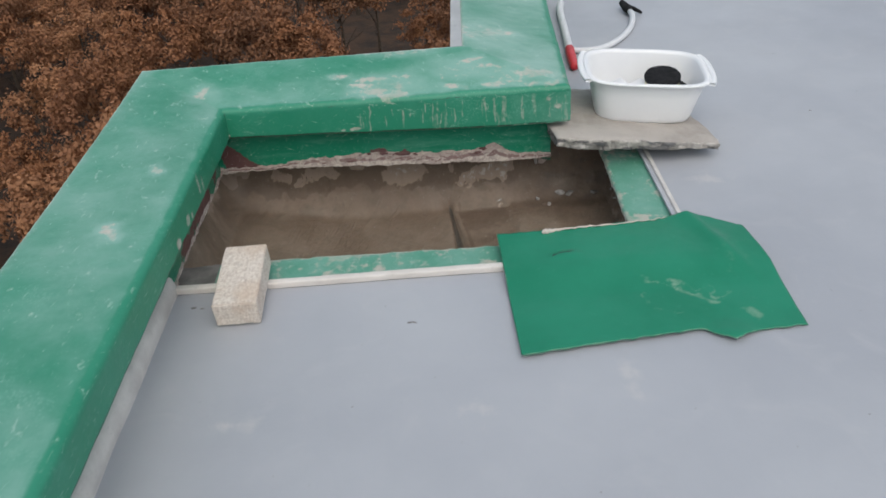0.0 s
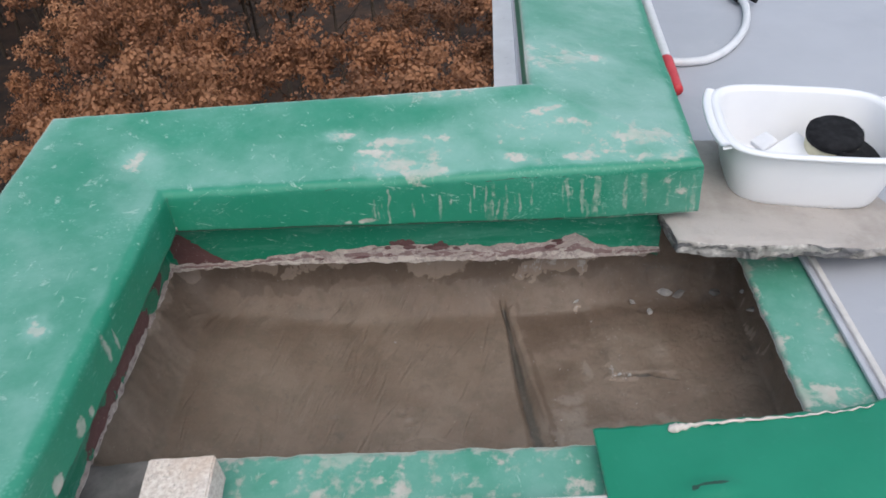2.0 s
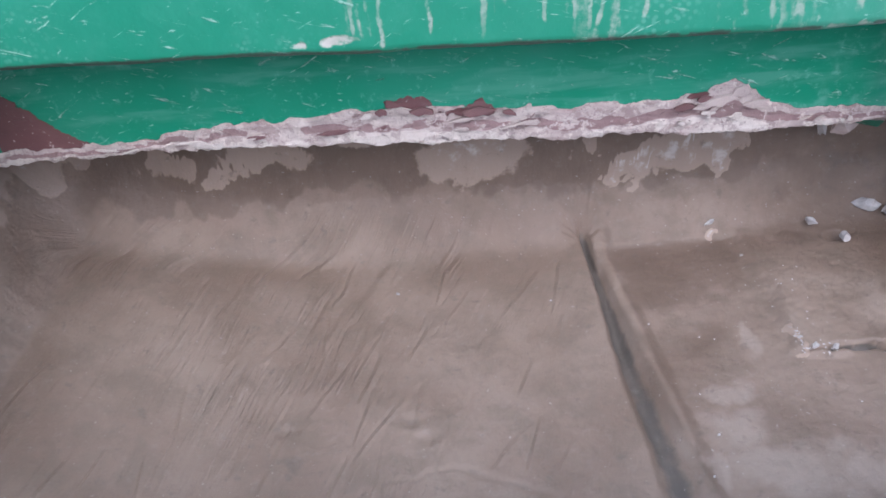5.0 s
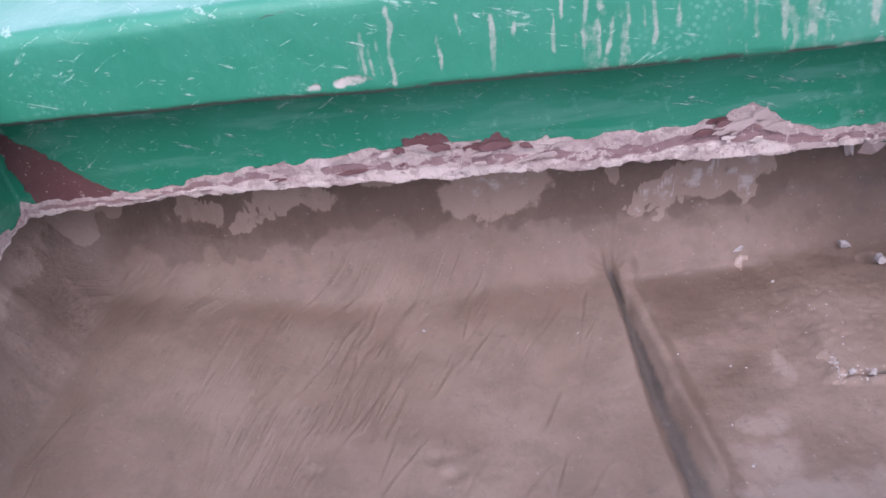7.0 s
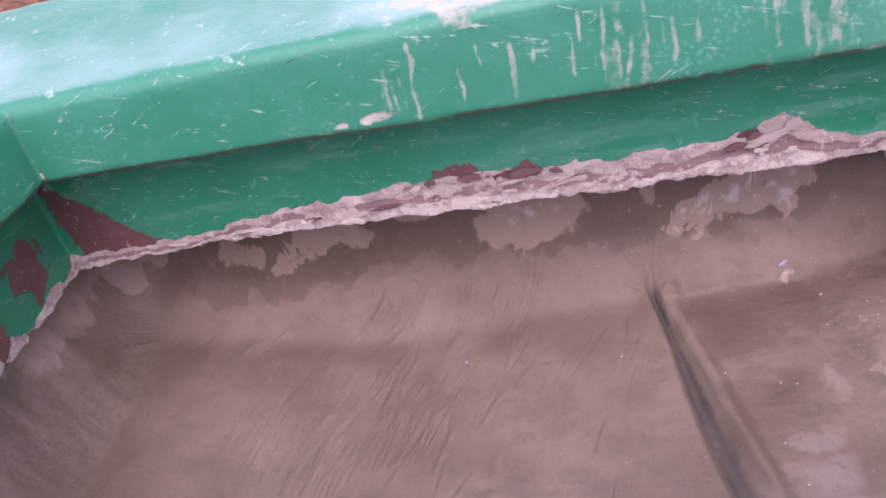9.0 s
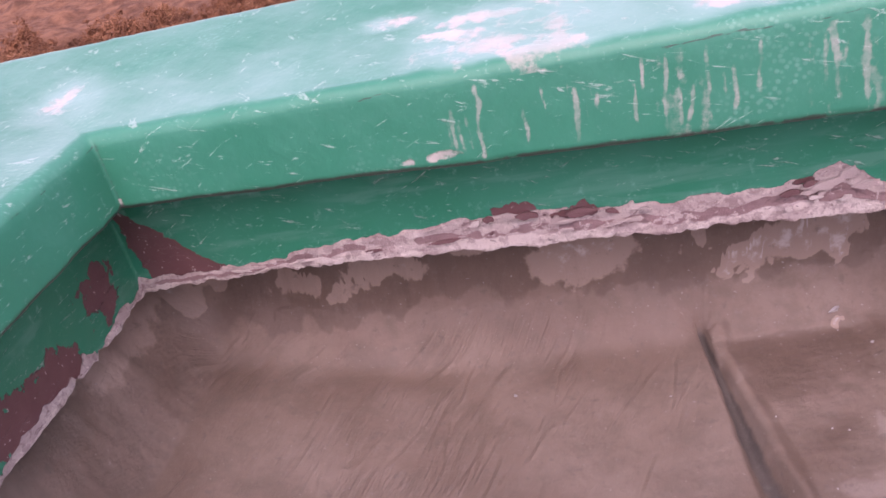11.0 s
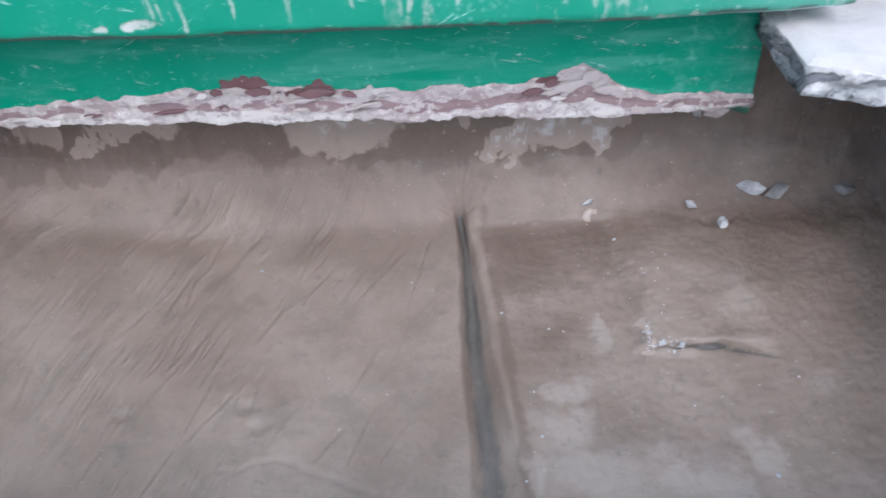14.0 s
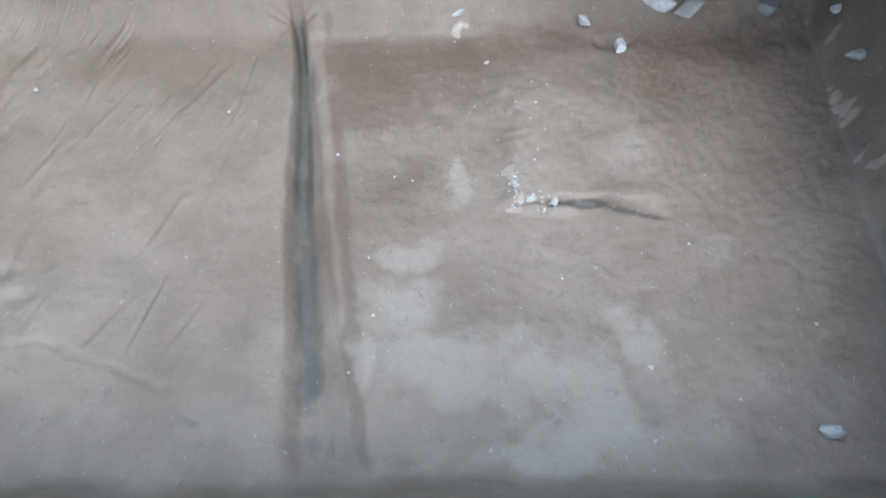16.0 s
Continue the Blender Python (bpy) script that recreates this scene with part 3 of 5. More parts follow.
def far_edge(x):
    """Height at which the green film ends on the far wall."""
    return np.interp(x, [-0.43, -0.335, -0.27, -0.209, -0.08, 0.007, 0.123, 0.25, 0.3, 0.33, 0.37, 0.4, 0.49], [0.024, 0.02, 0.021, 0.03, 0.036, 0.04, 0.031, 0.024, 0.028, 0.044, 0.014, 0.004, 0.0])


def build_wall(parent):
    zs = np.r_[np.linspace(0, 0.38, 38), np.linspace(0.4, 1, 24)]
    rows_n = len(zs)
    base = PF
    x2, y2 = np.repeat(base[:, 0], rows_n), np.repeat(base[:, 1], rows_n)
    f = np.tile(zs, len(base))
    idx = np.repeat(np.arange(len(base)), rows_n)
    on_left, on_far = idx < N_LEFT, (idx >= N_LEFT) & (idx <= N_LEFT + N_FAR)
    foot = np.where(on_far, np.interp(x2, [-0.43, -0.226, 0.03, 0.17, 0.37, 0.5], [0.005, 0.01, -0.003, -0.008, -0.016, -0.012]), np.where(y2 > 1.3, 0.004, -0.03))
    foot = np.where(idx > N_LEFT + N_FAR, -0.03, foot)
    jag = (value_noise(x2 + 3 * y2, idx * 0, 38, 4, 6) - 0.5) * 0.008 * ((y2 > 1.3) & (idx <= N_LEFT + N_FAR))
    foot = foot + jag + (value_noise(x2 + 3 * y2, idx * 0, 130, 4, 16) - 0.5) * 0.007 * ((y2 > 1.3) & (idx <= N_LEFT + N_FAR))
    z = foot + (0.139 - foot) * f
    s = np.where(on_far, x2, y2)
    n1, n2 = value_noise(s, z, 55, 4, 1), value_noise(s, z, 140, 3, 2)
    edge = np.where(on_far, far_edge(x2) + (n1 - 0.5) * 0.016, np.where((y2 > 1.25) & on_left, 0.012 + (n1 - 0.5) * 0.024, -1))
    plaster = ramp(edge - z, -0.004, 0.004)
    # maroon primer: the corner triangle, patches on the left wall, the scraped stretch in the middle
    tri = ramp(-0.322 - 1.1 * (z - 0.03) - x2, -0.014, 0.014) * ramp(x2 + 0.404 + 0.2 * (z - 0.03), -0.012, 0.012) * ramp(0.112 - z, -0.01, 0.01) * on_far
    wy, wz = (value_noise(s, z, 40, 3, 17) - 0.5) * 0.05, (value_noise(s, z, 40, 3, 19) - 0.5) * 0.04
    lp = blobs(y2 + wy, z + wz, [(1.738, 0.05, 0.04, 0.036), (1.63, 0.022, 0.05, 0.036), (1.55, 0.03, 0.07, 0.036), (1.43, 0.02, 0.08, 0.03)]) * on_left * (y2 > 1.25)
    mid = blobs(x2 + wy, z + 0.5 * wz, [(0.02, 0.036, 0.03, 0.011), (0.085, 0.03, 0.05, 0.011), (0.29, 0.024, 0.03, 0.008)]) * on_far * (0.36 + 0.9 * value_noise(s, z * 1.6, 70, 4, 99))
    maroon = np.maximum(np.maximum(tri, lp), mid)
    plaster = plaster * (1 - 0.75 * ramp(mid, 0.3, 0.8)) * (1 - 0.9 * (tri > 0.5) * (z > 0.028))
    step_out = plaster * (0.0018 * ramp((edge - z) / np.maximum(edge - foot, 0.006), 0.5, 0.62))
    push = step_out + plaster * (0.001 + 0.0028 * n2 * n1) - maroon * 0.0015 + (n1 - 0.5) * 0.002
    out = np.repeat((PA - PB) / np.linalg.norm(PA - PB, axis=1)[:, None], rows_n, 0)
    paling = 0.25 * value_noise(s, z, 12, 2, 8) + 0.35 * ramp(x2, 0.38, 0.42) * on_far + 0.45 * np.exp(-(((z - 0.106) / 0.01) ** 2)) * ramp(n1, 0.35, 0.6) * on_far + 0.4 * ramp(z, 0.1, 0.13) * ramp(n1, 0.4, 0.6)
    rel = (z - foot) / np.maximum(edge - foot, 0.004)
    # three coats laid bare: smooth cream above, primer in the middle, white flaking skim at the foot
    sway = rel + 0.5 * (value_noise(s, z * 0, 24, 3, 29) - 0.5)
    layer = ramp(sway, 0.3, 0.4) * (1 - ramp(sway, 0.58, 0.66)) * ramp(value_noise(s, z * 1.5, 18, 4, 23), 0.3, 0.5) * np.where(on_left, 0.4, 1.0)
    white = (1 - ramp(sway, 0.25, 0.42)) * (0.05 + 1.15 * value_noise(s, z * 1.5, 30, 4, 25)) * (plaster > 0.3)
    paling = np.where(plaster > 0.4, layer, paling)
    verts = np.c_[x2 + out[:, 0] * push, y2 + out[:, 1] * push, z]
    # underside, turned in below the foot
    under = base + (PB - PF) * 0.25
    rows = np.c_[verts, np.c_[plaster, maroon, paling, white]].reshape(len(base), rows_n, 7)
    lower = rows[:, :1].copy()
    lower[:, 0, :2], lower[:, 0, 2], lower[:, 0, 3] = under, lower[:, 0, 2] - 0.004, 1
    rows = np.concatenate([lower, rows], 1).reshape(-1, 7)
    faces = grid_faces(len(base), rows_n + 1)
    me = masked(mesh_of("wall", rows[:, :3], faces, M_WALL), rows[:, 3:6], rows[:, 6])
    return child("wall", me, parent, "green wall peeling to maroon primer and bare plaster")


def flake_mesh(seed, mat):
    """A thin ragged plate, lying in the x-z plane."""
    rng = random.Random(seed)
    n, deep = rng.randint(6, 9), rng.uniform(0.2, 0.5)
    rim = [(math.cos(6.283 * k / n) * rng.uniform(0.45, 1.2), math.sin(6.283 * k / n) * rng.uniform(0.35, 1.25)) for k in range(n)]
    verts = [(a, -deep, b) for a, b in rim] + [(a * 1.08, 0.1, b * 1.08) for a, b in rim] + [(0, -deep - 0.06, 0)]
    faces = [((k + 1) % n, k, 2 * n) for k in range(n)] + [(k, (k + 1) % n, n + (k + 1) % n, n + k) for k in range(n)]
    return mesh_of("plaster_flake", verts, faces, mat, False)


def build_flakes(parent):
    rng = random.Random(8)
    kinds = [[flake_mesh(20 * m + k, mat) for k in range(6)] for m, mat in enumerate((M_FLAKE, M_FLAKE_WHITE, M_FLAKE_RED))]
    spots = [(0.335, 0.032, 0.02, 0.009, 0), (0.318, 0.022, 0.024, 0.009, 0), (0.352, 0.018, 0.02, 0.008, 0), (0.302, 0.026, 0.012, 0.006, 2), (0.284, 0.018, 0.016, 0.006, 2), (0.012, 0.038, 0.015, 0.007, 0), (-0.025, 0.033, 0.012, 0.004, 1), (0.03, 0.034, 0.02, 0.007, 2), (0.085, 0.03, 0.028, 0.008, 2), (0.115, 0.026, 0.012, 0.005, 2), (-0.01, 0.036, 0.01, 0.006, 2)]
    for k in range(34):
        x = rng.uniform(-0.36, 0.46)
        top = float(far_edge(x))
        low = float(np.interp(x, [-0.43, -0.226, 0.03, 0.17, 0.37, 0.5], [0.009, 0.013, 0.001, -0.004, -0.012, -0.008]))
        f = rng.random()
        kind = rng.choice((1, 1, 0)) if f < 0.4 else rng.choice((2, 0, 0, 1)) if f < 0.65 else rng.choice((0, 0, 0, 1))
        spots.append((x, low + (top - low) * f * 0.95, rng.uniform(0.003, 0.02) * rng.uniform(0.5, 1), rng.uniform(0.0012, 0.0034), kind))
    for x, z, a, b, kind in [(p, q, 0.62 * u, 0.7 * v, w) for p, q, u, v, w in spots[:11]] + spots[11:]:
        ob = child("plaster_flake", rng.choice(kinds[kind]), parent)
        ob.matrix_world = pose(x, 1.8005, z, rng.uniform(-14, 6), rng.uniform(-16, 10), rng.uniform(-6, 6)) @ Matrix.Diagonal((a, 0.0045, b, 1))


parapet = empty("parapet", pose(0, 0, 0), "low green painted concrete parapet round the roof, peeling at its foot", "parapet", kind="structure")
build_coping(parapet)
build_wall(parapet)
build_flakes(parapet)


def prism(name, outline, z0, z1, mat, parent, label=""):
    bm = bmesh.new()
    low = [bm.verts.new((x, y, z0)) for x, y in outline]
    high = [bm.verts.new((x, y, z1)) for x, y in outline]
    bm.faces.new(high)
    bm.faces.new(low[::-1])
    for i in range(len(outline)):
        j = (i + 1) % len(outline)
        bm.faces.new((low[i], low[j], high[j], high[i]))
    bmesh.ops.recalc_face_normals(bm, faces=bm.faces[:])
    return part(name, bm, mat, parent, label)


# outer wall of the building under the parapet, standing on a set-back body
building = empty("building", pose(0, 0, 0), "white and grey painted outer wall of the building below the roof", "building", kind="structure")
prism("outer_band", [(-0.6, -4.9), (6, -4.9), (6, 5.9), (0.42, 5.9), (0.268, 2.0), (0.268, 1.97), (-0.61, 1.956)], -0.34, -0.26, M_OUTER_GREY, building, "grey painted band")
prism("upper_wall", [(-0.598, -4.9), (-0.53, -4.9), (-0.53, 1.955), (-0.598, 1.955)], -0.259, 0.1, M_OUTER_GREY, building)
prism("upper_wall", [(0.27, 1.975), (0.44, 1.975), (0.6, 5.9), (0.422, 5.9)], -0.259, 0.1, M_OUTER_GREY, building)
prism("upper_wall", [(-0.52, 1.93), (0.26, 1.93), (0.26, 1.97), (-0.52, 1.956)], -0.259, 0.1, M_OUTER_GREY, building)
for edge in ([(5.8, -4.9), (6, -4.9), (6, 5.9), (5.8, 5.9)], [(-0.52, -4.9), (5.79, -4.9), (5.79, -4.7), (-0.52, -4.7)], [(0.61, 5.7), (5.79, 5.7), (5.79, 5.9), (0.61, 5.9)]):
    prism("upper_wall", edge, -0.259, -0.061, M_OUTER_GREY, building)
prism("lower_wall", [(-0.605, -4.9), (6.01, -4.9), (6.01, 5.92), (0.341, 5.92), (0.19, 1.99), (0.19, 1.972), (-0.615, 1.96)], -1.05, -0.341, M_OUTER, building, "white painted wall")
prism("storeys", [(0.9, -4.5), (5.8, -4.5), (5.8, 5.6), (1.2, 5.6), (0.9, 1.0)], -24.0, -1.051, M_OUTER, building)


# ---- roof floor ----
def build_floor():
    rects = [(-0.44, -5.0, 6.0, 1.262, 96, 90), (0.722, 1.262, 6.0, 6.0, 80, 70), (0.40, 1.93, 0.722, 6.0, 6, 60)]
    verts, faces = [], []
    for x0, y0, x1, y1, nx, ny in rects:
        base = len(verts)
        ys, xs = np.linspace(y0, y1, ny + 1), np.linspace(x0, x1, nx + 1)
        verts += [(a, b, 0.0) for b in ys for a in xs]
        faces += grid_faces(ny + 1, nx + 1, base)
        rim = [base + i for i in range(nx + 1)] + [base + (nx + 1) * (j + 1) + nx for j in range(ny)] + [base + (nx + 1) * ny + i for i in range(nx - 1, -1, -1)] + [base + (nx + 1) * j for j in range(ny - 1, 0, -1)]
        low = len(verts)
        verts += [(verts[k][0], verts[k][1], -0.06) for k in rim]
        n = len(rim)
        faces += [(rim[i], low + i, low + (i + 1) % n, rim[(i + 1) % n]) for i in range(n)]
    v = np.array(verts)
    scuff = blobs(v[:, 0], v[:, 1], [(0.22, 0.82, 0.1, 0.06), (-0.2, 0.84, 0.07, 0.06), (0.5, 0.9, 0.06, 0.1), (0.85, 1.6, 0.1, 0.08), (0.3, 0.55, 0.12, 0.08)]) * 0.8
    dirt = blobs(v[:, 0], v[:, 1], [(1.3, 2.42, 0.1, 0.05), (-0.4, 1.2, 0.03, 0.03)]) * 0.5
    me = masked(mesh_of("floor", v, faces, M_FLOOR, False), np.c_[scuff, dirt, 0 * dirt])
    return tagged(new("floor", me), "pale grey coated flat roof, scuffed and stained", "roof floor", kind="structure")


build_floor()


def warped(x, y, scale, reach, shift):
    """Coordinates shaken by noise, for ragged outlines."""
    return x + (value_noise(x, y, scale, 4, shift) - 0.5) * reach, y + (value_noise(x, y, scale, 4, shift + 2) - 0.5) * reach


def build_basin():
    xs = np.unique(np.r_[np.linspace(-0.5, -0.44, 30), np.linspace(-0.44, 0.24, 480), np.linspace(0.24, 0.62, 190), np.linspace(0.62, 0.70, 34)])
    ys = np.unique(np.r_[np.linspace(1.355, 1.44, 30), np.linspace(1.44, 1.86, 205), np.linspace(1.86, 1.925, 52)])
    x, y = np.meshgrid(xs, ys)
    fresh = 1 - ramp(x, 0.19, 0.24)
    z = -0.192 + 0.012 * ramp(x, 0.2, 0.5) + 0.045 * (1 - ramp(x, -0.42, -0.1)) + (value_noise(x, y, 9, 2) - 0.5) * 0.005 + (value_noise(x, y, 60, 3, 2) - 0.5) * 0.0018
    # dark trench between the two beds, narrow at the far end, with a raised rim on one side
    mid = 0.199 + (1.866 - y) * 0.112 + (value_noise(y, y * 0, 16, 3) - 0.5) * 0.005
    half = 0.0045 + 0.030 * np.clip(1.866 - y, 0, 1)
    along = ramp(y, 1.435, 1.47) * (1 - ramp(y, 1.862, 1.882))
    side = (x - mid) / half
    rim = (value_noise(x, y, 45, 3, 79) - 0.5) * 0.5
    z -= 0.015 * (ramp(side + rim, -1.5, -0.4) - ramp(side, -0.1, 1.9)) * along * (0.65 + 0.35 * ramp(y, 1.5, 1.65))
    z += 0.0035 * np.exp(-(((x - mid - half - 0.012) / 0.008) ** 2)) * along * (0.4 + value_noise(y, x * 0, 30, 2, 3))
    z += 0.0035 * np.exp(-(((x - mid + half + 0.016) / 0.02) ** 2)) * along
    z += (value_noise(x * 5, y, 60, 3, 14) - 0.5) * 0.0018 * np.exp(-(side**2)) * along
    z += (value_noise(x, y, 150, 3, 9) - 0.5) * 0.0012 * ramp(x, 0.24, 0.28)
    z -= 0.001 * ramp(value_noise(x, y, 75, 2, 12), 0.7, 0.85) * ramp(x, 0.33, 0.4)
    for k in range(11):
        a = radians(20 + 15 * k)
        u, w = (x - 0.2) * math.cos(a) + (y - 1.862) * math.sin(a), -(x - 0.2) * math.sin(a) + (y - 1.862) * math.cos(a)
        w = w + 4 * (u - 0.03) ** 2 * (1 if k % 2 else -1)
        z -= 0.0026 * np.exp(-((w / 0.0028) ** 2)) * ramp(u, 0.0, 0.012) * (1 - ramp(u, 0.022, 0.03 + 0.006 * (k * 5 % 7)))
    # brush flow in the fresh bed: strokes run away from the trim and bend aside under the far wall
    bend = 1 - 0.85 * ramp(x, -0.2, 0.02)
    lean = 0.14 + 0.28 * ramp(x, -0.3, 0.1)
    across = x - lean * (y - 1.7) - bend * 18 * np.maximum(0, y - 1.825) ** 2 + (value_noise(x, y, 5, 2, 41) - 0.5) * 0.016 + (value_noise(x, y, 22, 2, 43) - 0.5) * 0.004
    swept = fresh * (0.2 + 0.8 * ramp(value_noise(x, y, 7, 2, 87), 0.3, 0.6)) * (1 - ramp(y, 1.875, 1.9)) * (0.35 + 0.65 * ramp(y, 1.55, 1.68)) * ramp(x, -0.46, -0.4)
    swept = swept * (1 - np.exp(-(((x - mid) / 0.03) ** 2)) * 0.8)
    comb = value_noise(across * 88, y * 6, 1, 1, 47) - 0.5
    z += 0.003 * comb * swept * (1 - ramp(y, 1.84, 1.875)) * ramp(value_noise(x, y, 18, 2, 49), 0.3, 0.6)
    # single deeper strokes
    rng = np.random.RandomState(4)
    for k in range(60):
        cx, cy, size = rng.uniform(-0.42, 0.17), rng.uniform(1.5, 1.88), rng.uniform(0.015, 0.05)
        j, i = int(np.argmin(np.abs(ys - cy))), int(np.argmin(np.abs(xs - cx)))
        w = across - across[j, i] + rng.uniform(-0.3, 0.3) * (y - cy)
        near = np.exp(-(((y - cy) / size) ** 4)) * (np.abs(x - cx) < 0.12) * fresh
        wide, firm = rng.uniform(0.0018, 0.0036), rng.uniform(0.2, 0.75)
        z += near * firm * (0.0015 * np.exp(-(((w - 0.8 * wide) / wide) ** 2)) - 0.0015 * np.exp(-(((w + 0.8 * wide) / wide) ** 2)))
    # a wavy crease and dimples in the bed
    crease = np.interp(x, [0.0, 0.016, 0.043, 0.091, 0.134, 0.16], [1.541, 1.546, 1.551, 1.536, 1.518, 1.514]) + (value_noise(x, y * 0, 40, 2, 63) - 0.5) * 0.006
    z += (0.0003 * np.exp(-(((y - crease - 0.005) / 0.004) ** 2)) - 0.0013 * np.exp(-(((y - crease + 0.002) / 0.0035) ** 2))) * ramp(x, -0.05, 0.0) * (1 - ramp(x, 0.12, 0.15))
    z -= 0.0025 * blobs(x, y, [(0.003, 1.608, 0.012, 0.01), (0.017, 1.585, 0.012, 0.008), (-0.12, 1.6, 0.012, 0.008), (-0.2, 1.7, 0.01, 0.012)])
    # low step and broken crust on the older bed
    rough = (value_noise(x, y, 40, 4, 31) - 0.5) * 0.03
    crust = ramp(y + rough * 0.5, 1.66, 1.666) * ramp(x + rough, 0.375, 0.39) * (1 - ramp(x, 0.49, 0.53)) * (1 - ramp(y, 1.74, 1.84))
    z += 0.005 * crust + 0.0014 * crust * (value_noise(x, y, 90, 3, 33) - 0.4) + 0.005 * blobs(x, y, [(0.40, 1.656, 0.014, 0.005), (0.42, 1.654, 0.012, 0.005)])
    shelf = ramp(x + rough * 0.3, 0.206, 0.214) * (1 - ramp(x + rough, 0.36, 0.38)) * (1 - ramp(y + rough * 0.15, 1.848, 1.856))
    z -= 0.004 * shelf * ramp(y, 1.6, 1.78)
    arc = 1.66 - 3.5 * np.maximum(x - 0.44, 0) ** 2 + (value_noise(x, x * 0, 70, 3, 41) - 0.5) * 0.008
    slit = np.exp(-(((y - arc) / 0.0024) ** 2)) * ramp(x, 0.405, 0.42) * (1 - ramp(x, 0.485, 0.505))
    z -= 0.012 * slit + 0.012 * blobs(x, y, [(0.478, 1.832, 0.014, 0.008)])
    # edges: sloped up in front and at the sides, hollowed under the far wall
    wob = (value_noise(x, y, 20, 3, 7) - 0.5) * 0.02
    back = y + wob * 0.6
    z += 0.07 * ramp(back, 1.825, 1.91) ** 2
    z = np.where(back > 1.897, z + (0.0 - z) * ramp(back, 1.897, 1.915), z)
    z += (value_noise(x, y * 2, 45, 4, 35) - 0.5) * 0.012 * ramp(y, 1.88, 1.9)
    front = y + wob * 0.7
    z = z + (-0.012 - z) * (1 - ramp(front, 1.362, 1.452))
    z = z + (-0.012 - z) * (1 - ramp(x + wob * 0.6, -0.485, -0.395)) * ramp(y, 1.3, 1.4)
    z = z + (-0.012 - z) * ramp(x + wob * 0.5, 0.652, 0.69)
    # dried pale patches on the older bed, painted paler in front to offset shading
    px, py = warped(x, y, 30, 0.05, 81)
    pale = blobs(px, py, [(0.305, 1.573, 0.04, 0.032), (0.33, 1.53, 0.055, 0.035), (0.4, 1.52, 0.05, 0.035), (0.46, 1.555, 0.022, 0.03), (0.435, 1.5, 0.04, 0.04), (0.4, 1.462, 0.06, 0.02), (0.285, 1.52, 0.012, 0.03), (0.345, 1.69, 0.012, 0.02), (0.3, 1.62, 0.03, 0.02), (0.43, 1.475, 0.06, 0.03)]) * 0.95
    pale = np.maximum(pale, 0.5 * crust * (value_noise(x, y, 26, 3, 67) > 0.35))
    pale = np.maximum(pale, 0.5 * blobs(px, py, [(0.39, 1.72, 0.016, 0.06), (0.42, 1.7, 0.03, 0.03), (0.232, 1.79, 0.006, 0.03), (0.47, 1.52, 0.015, 0.06), (0.53, 1.62, 0.05, 0.03), (0.56, 1.52, 0.06, 0.05), (0.5, 1.47, 0.05, 0.03)]))
    pale = np.maximum(pale, 0.42 * fresh * (1 - ramp(y, 1.5, 1.62)) * ramp(x, -0.1, 0.05))
    # lighter slope beside the trench, its light put into the colour
    pale = np.maximum(pale, 0.62 * np.exp(-(((side - 1.15) / 0.55) ** 2)) * along * (0.5 + 0.7 * value_noise(x * 3, y, 24, 3, 59)))
    # the bank under the far wall: dark and wet above, with dried tan patches and salt
    bank = ramp(y, 1.862, 1.885)
    wx, wz = x + (value_noise(x, z, 34, 4, 71) - 0.5) * 0.06, z + (value_noise(x, z, 44, 4, 73) - 0.5) * 0.035
    tan = blobs(wx, wz, [(-0.445, -0.06, 0.05, 0.04), (-0.4, -0.05, 0.035, 0.014), (-0.287, -0.072, 0.04, 0.026), (-0.165, -0.066, 0.075, 0.027), (-0.23, -0.092, 0.035, 0.016), (-0.06, -0.054, 0.05, 0.016), (0.068, -0.08, 0.095, 0.055), (0.215, -0.048, 0.05, 0.018), (0.2, -0.085, 0.018, 0.016)])
    salt = blobs(wx, wz, [(0.26, -0.11, 0.04, 0.026), (0.31, -0.098, 0.06, 0.03), (0.355, -0.088, 0.045, 0.04), (0.37, -0.06, 0.04, 0.035)]) * (1 - ramp(x + (wz - z) * 0.5, 0.386, 0.394))
    patch = bank * np.maximum(0.84 * tan, 0.84 * salt + 0.75 * salt * ramp(value_noise(x, z * 1.5, 60, 4, 65), 0.45, 0.62))
    fx, fy = warped(x, y, 60, 0.03, 75)
    speck = 0.45 + 0.75 * ramp(value_noise(x, y, 70, 3, 57), 0.4, 0.62)
    patch = np.maximum(patch, 0.8 * speck * blobs(fx, fy, [(0.388, 1.675, 0.008, 0.03), (0.4, 1.654, 0.025, 0.006), (0.655, 1.837, 0.008, 0.02), (0.655, 1.76, 0.012, 0.03), (0.66, 1.69, 0.006, 0.02), (0.343, 1.853, 0.006, 0.008)]))
    # left bank: tan, also lightened in colour against the shade it lies in
    patch = np.maximum(patch, 0.62 * (1 - ramp(x + rough * 0.6, -0.455, -0.43)) * (0.6 * ramp(y, 1.42, 1.5) + 0.4 * ramp(y, 1.66, 1.74)) * (0.6 + 0.7 * value_noise(x, y, 22, 3, 55)))
    # right end under the slab: shade and damp together, put into the colour
    dark = blobs(x, y, [(0.6, 1.85, 0.12, 0.08), (0.66, 1.7, 0.07, 0.16), (0.5, 1.89, 0.11, 0.04), (0.478, 1.832, 0.03, 0.012)]) * 0.4
    dark = np.maximum(dark, 0.42 * ramp(x + 2 * rough, 0.41, 0.47) * ramp(y, 1.855, 1.88))
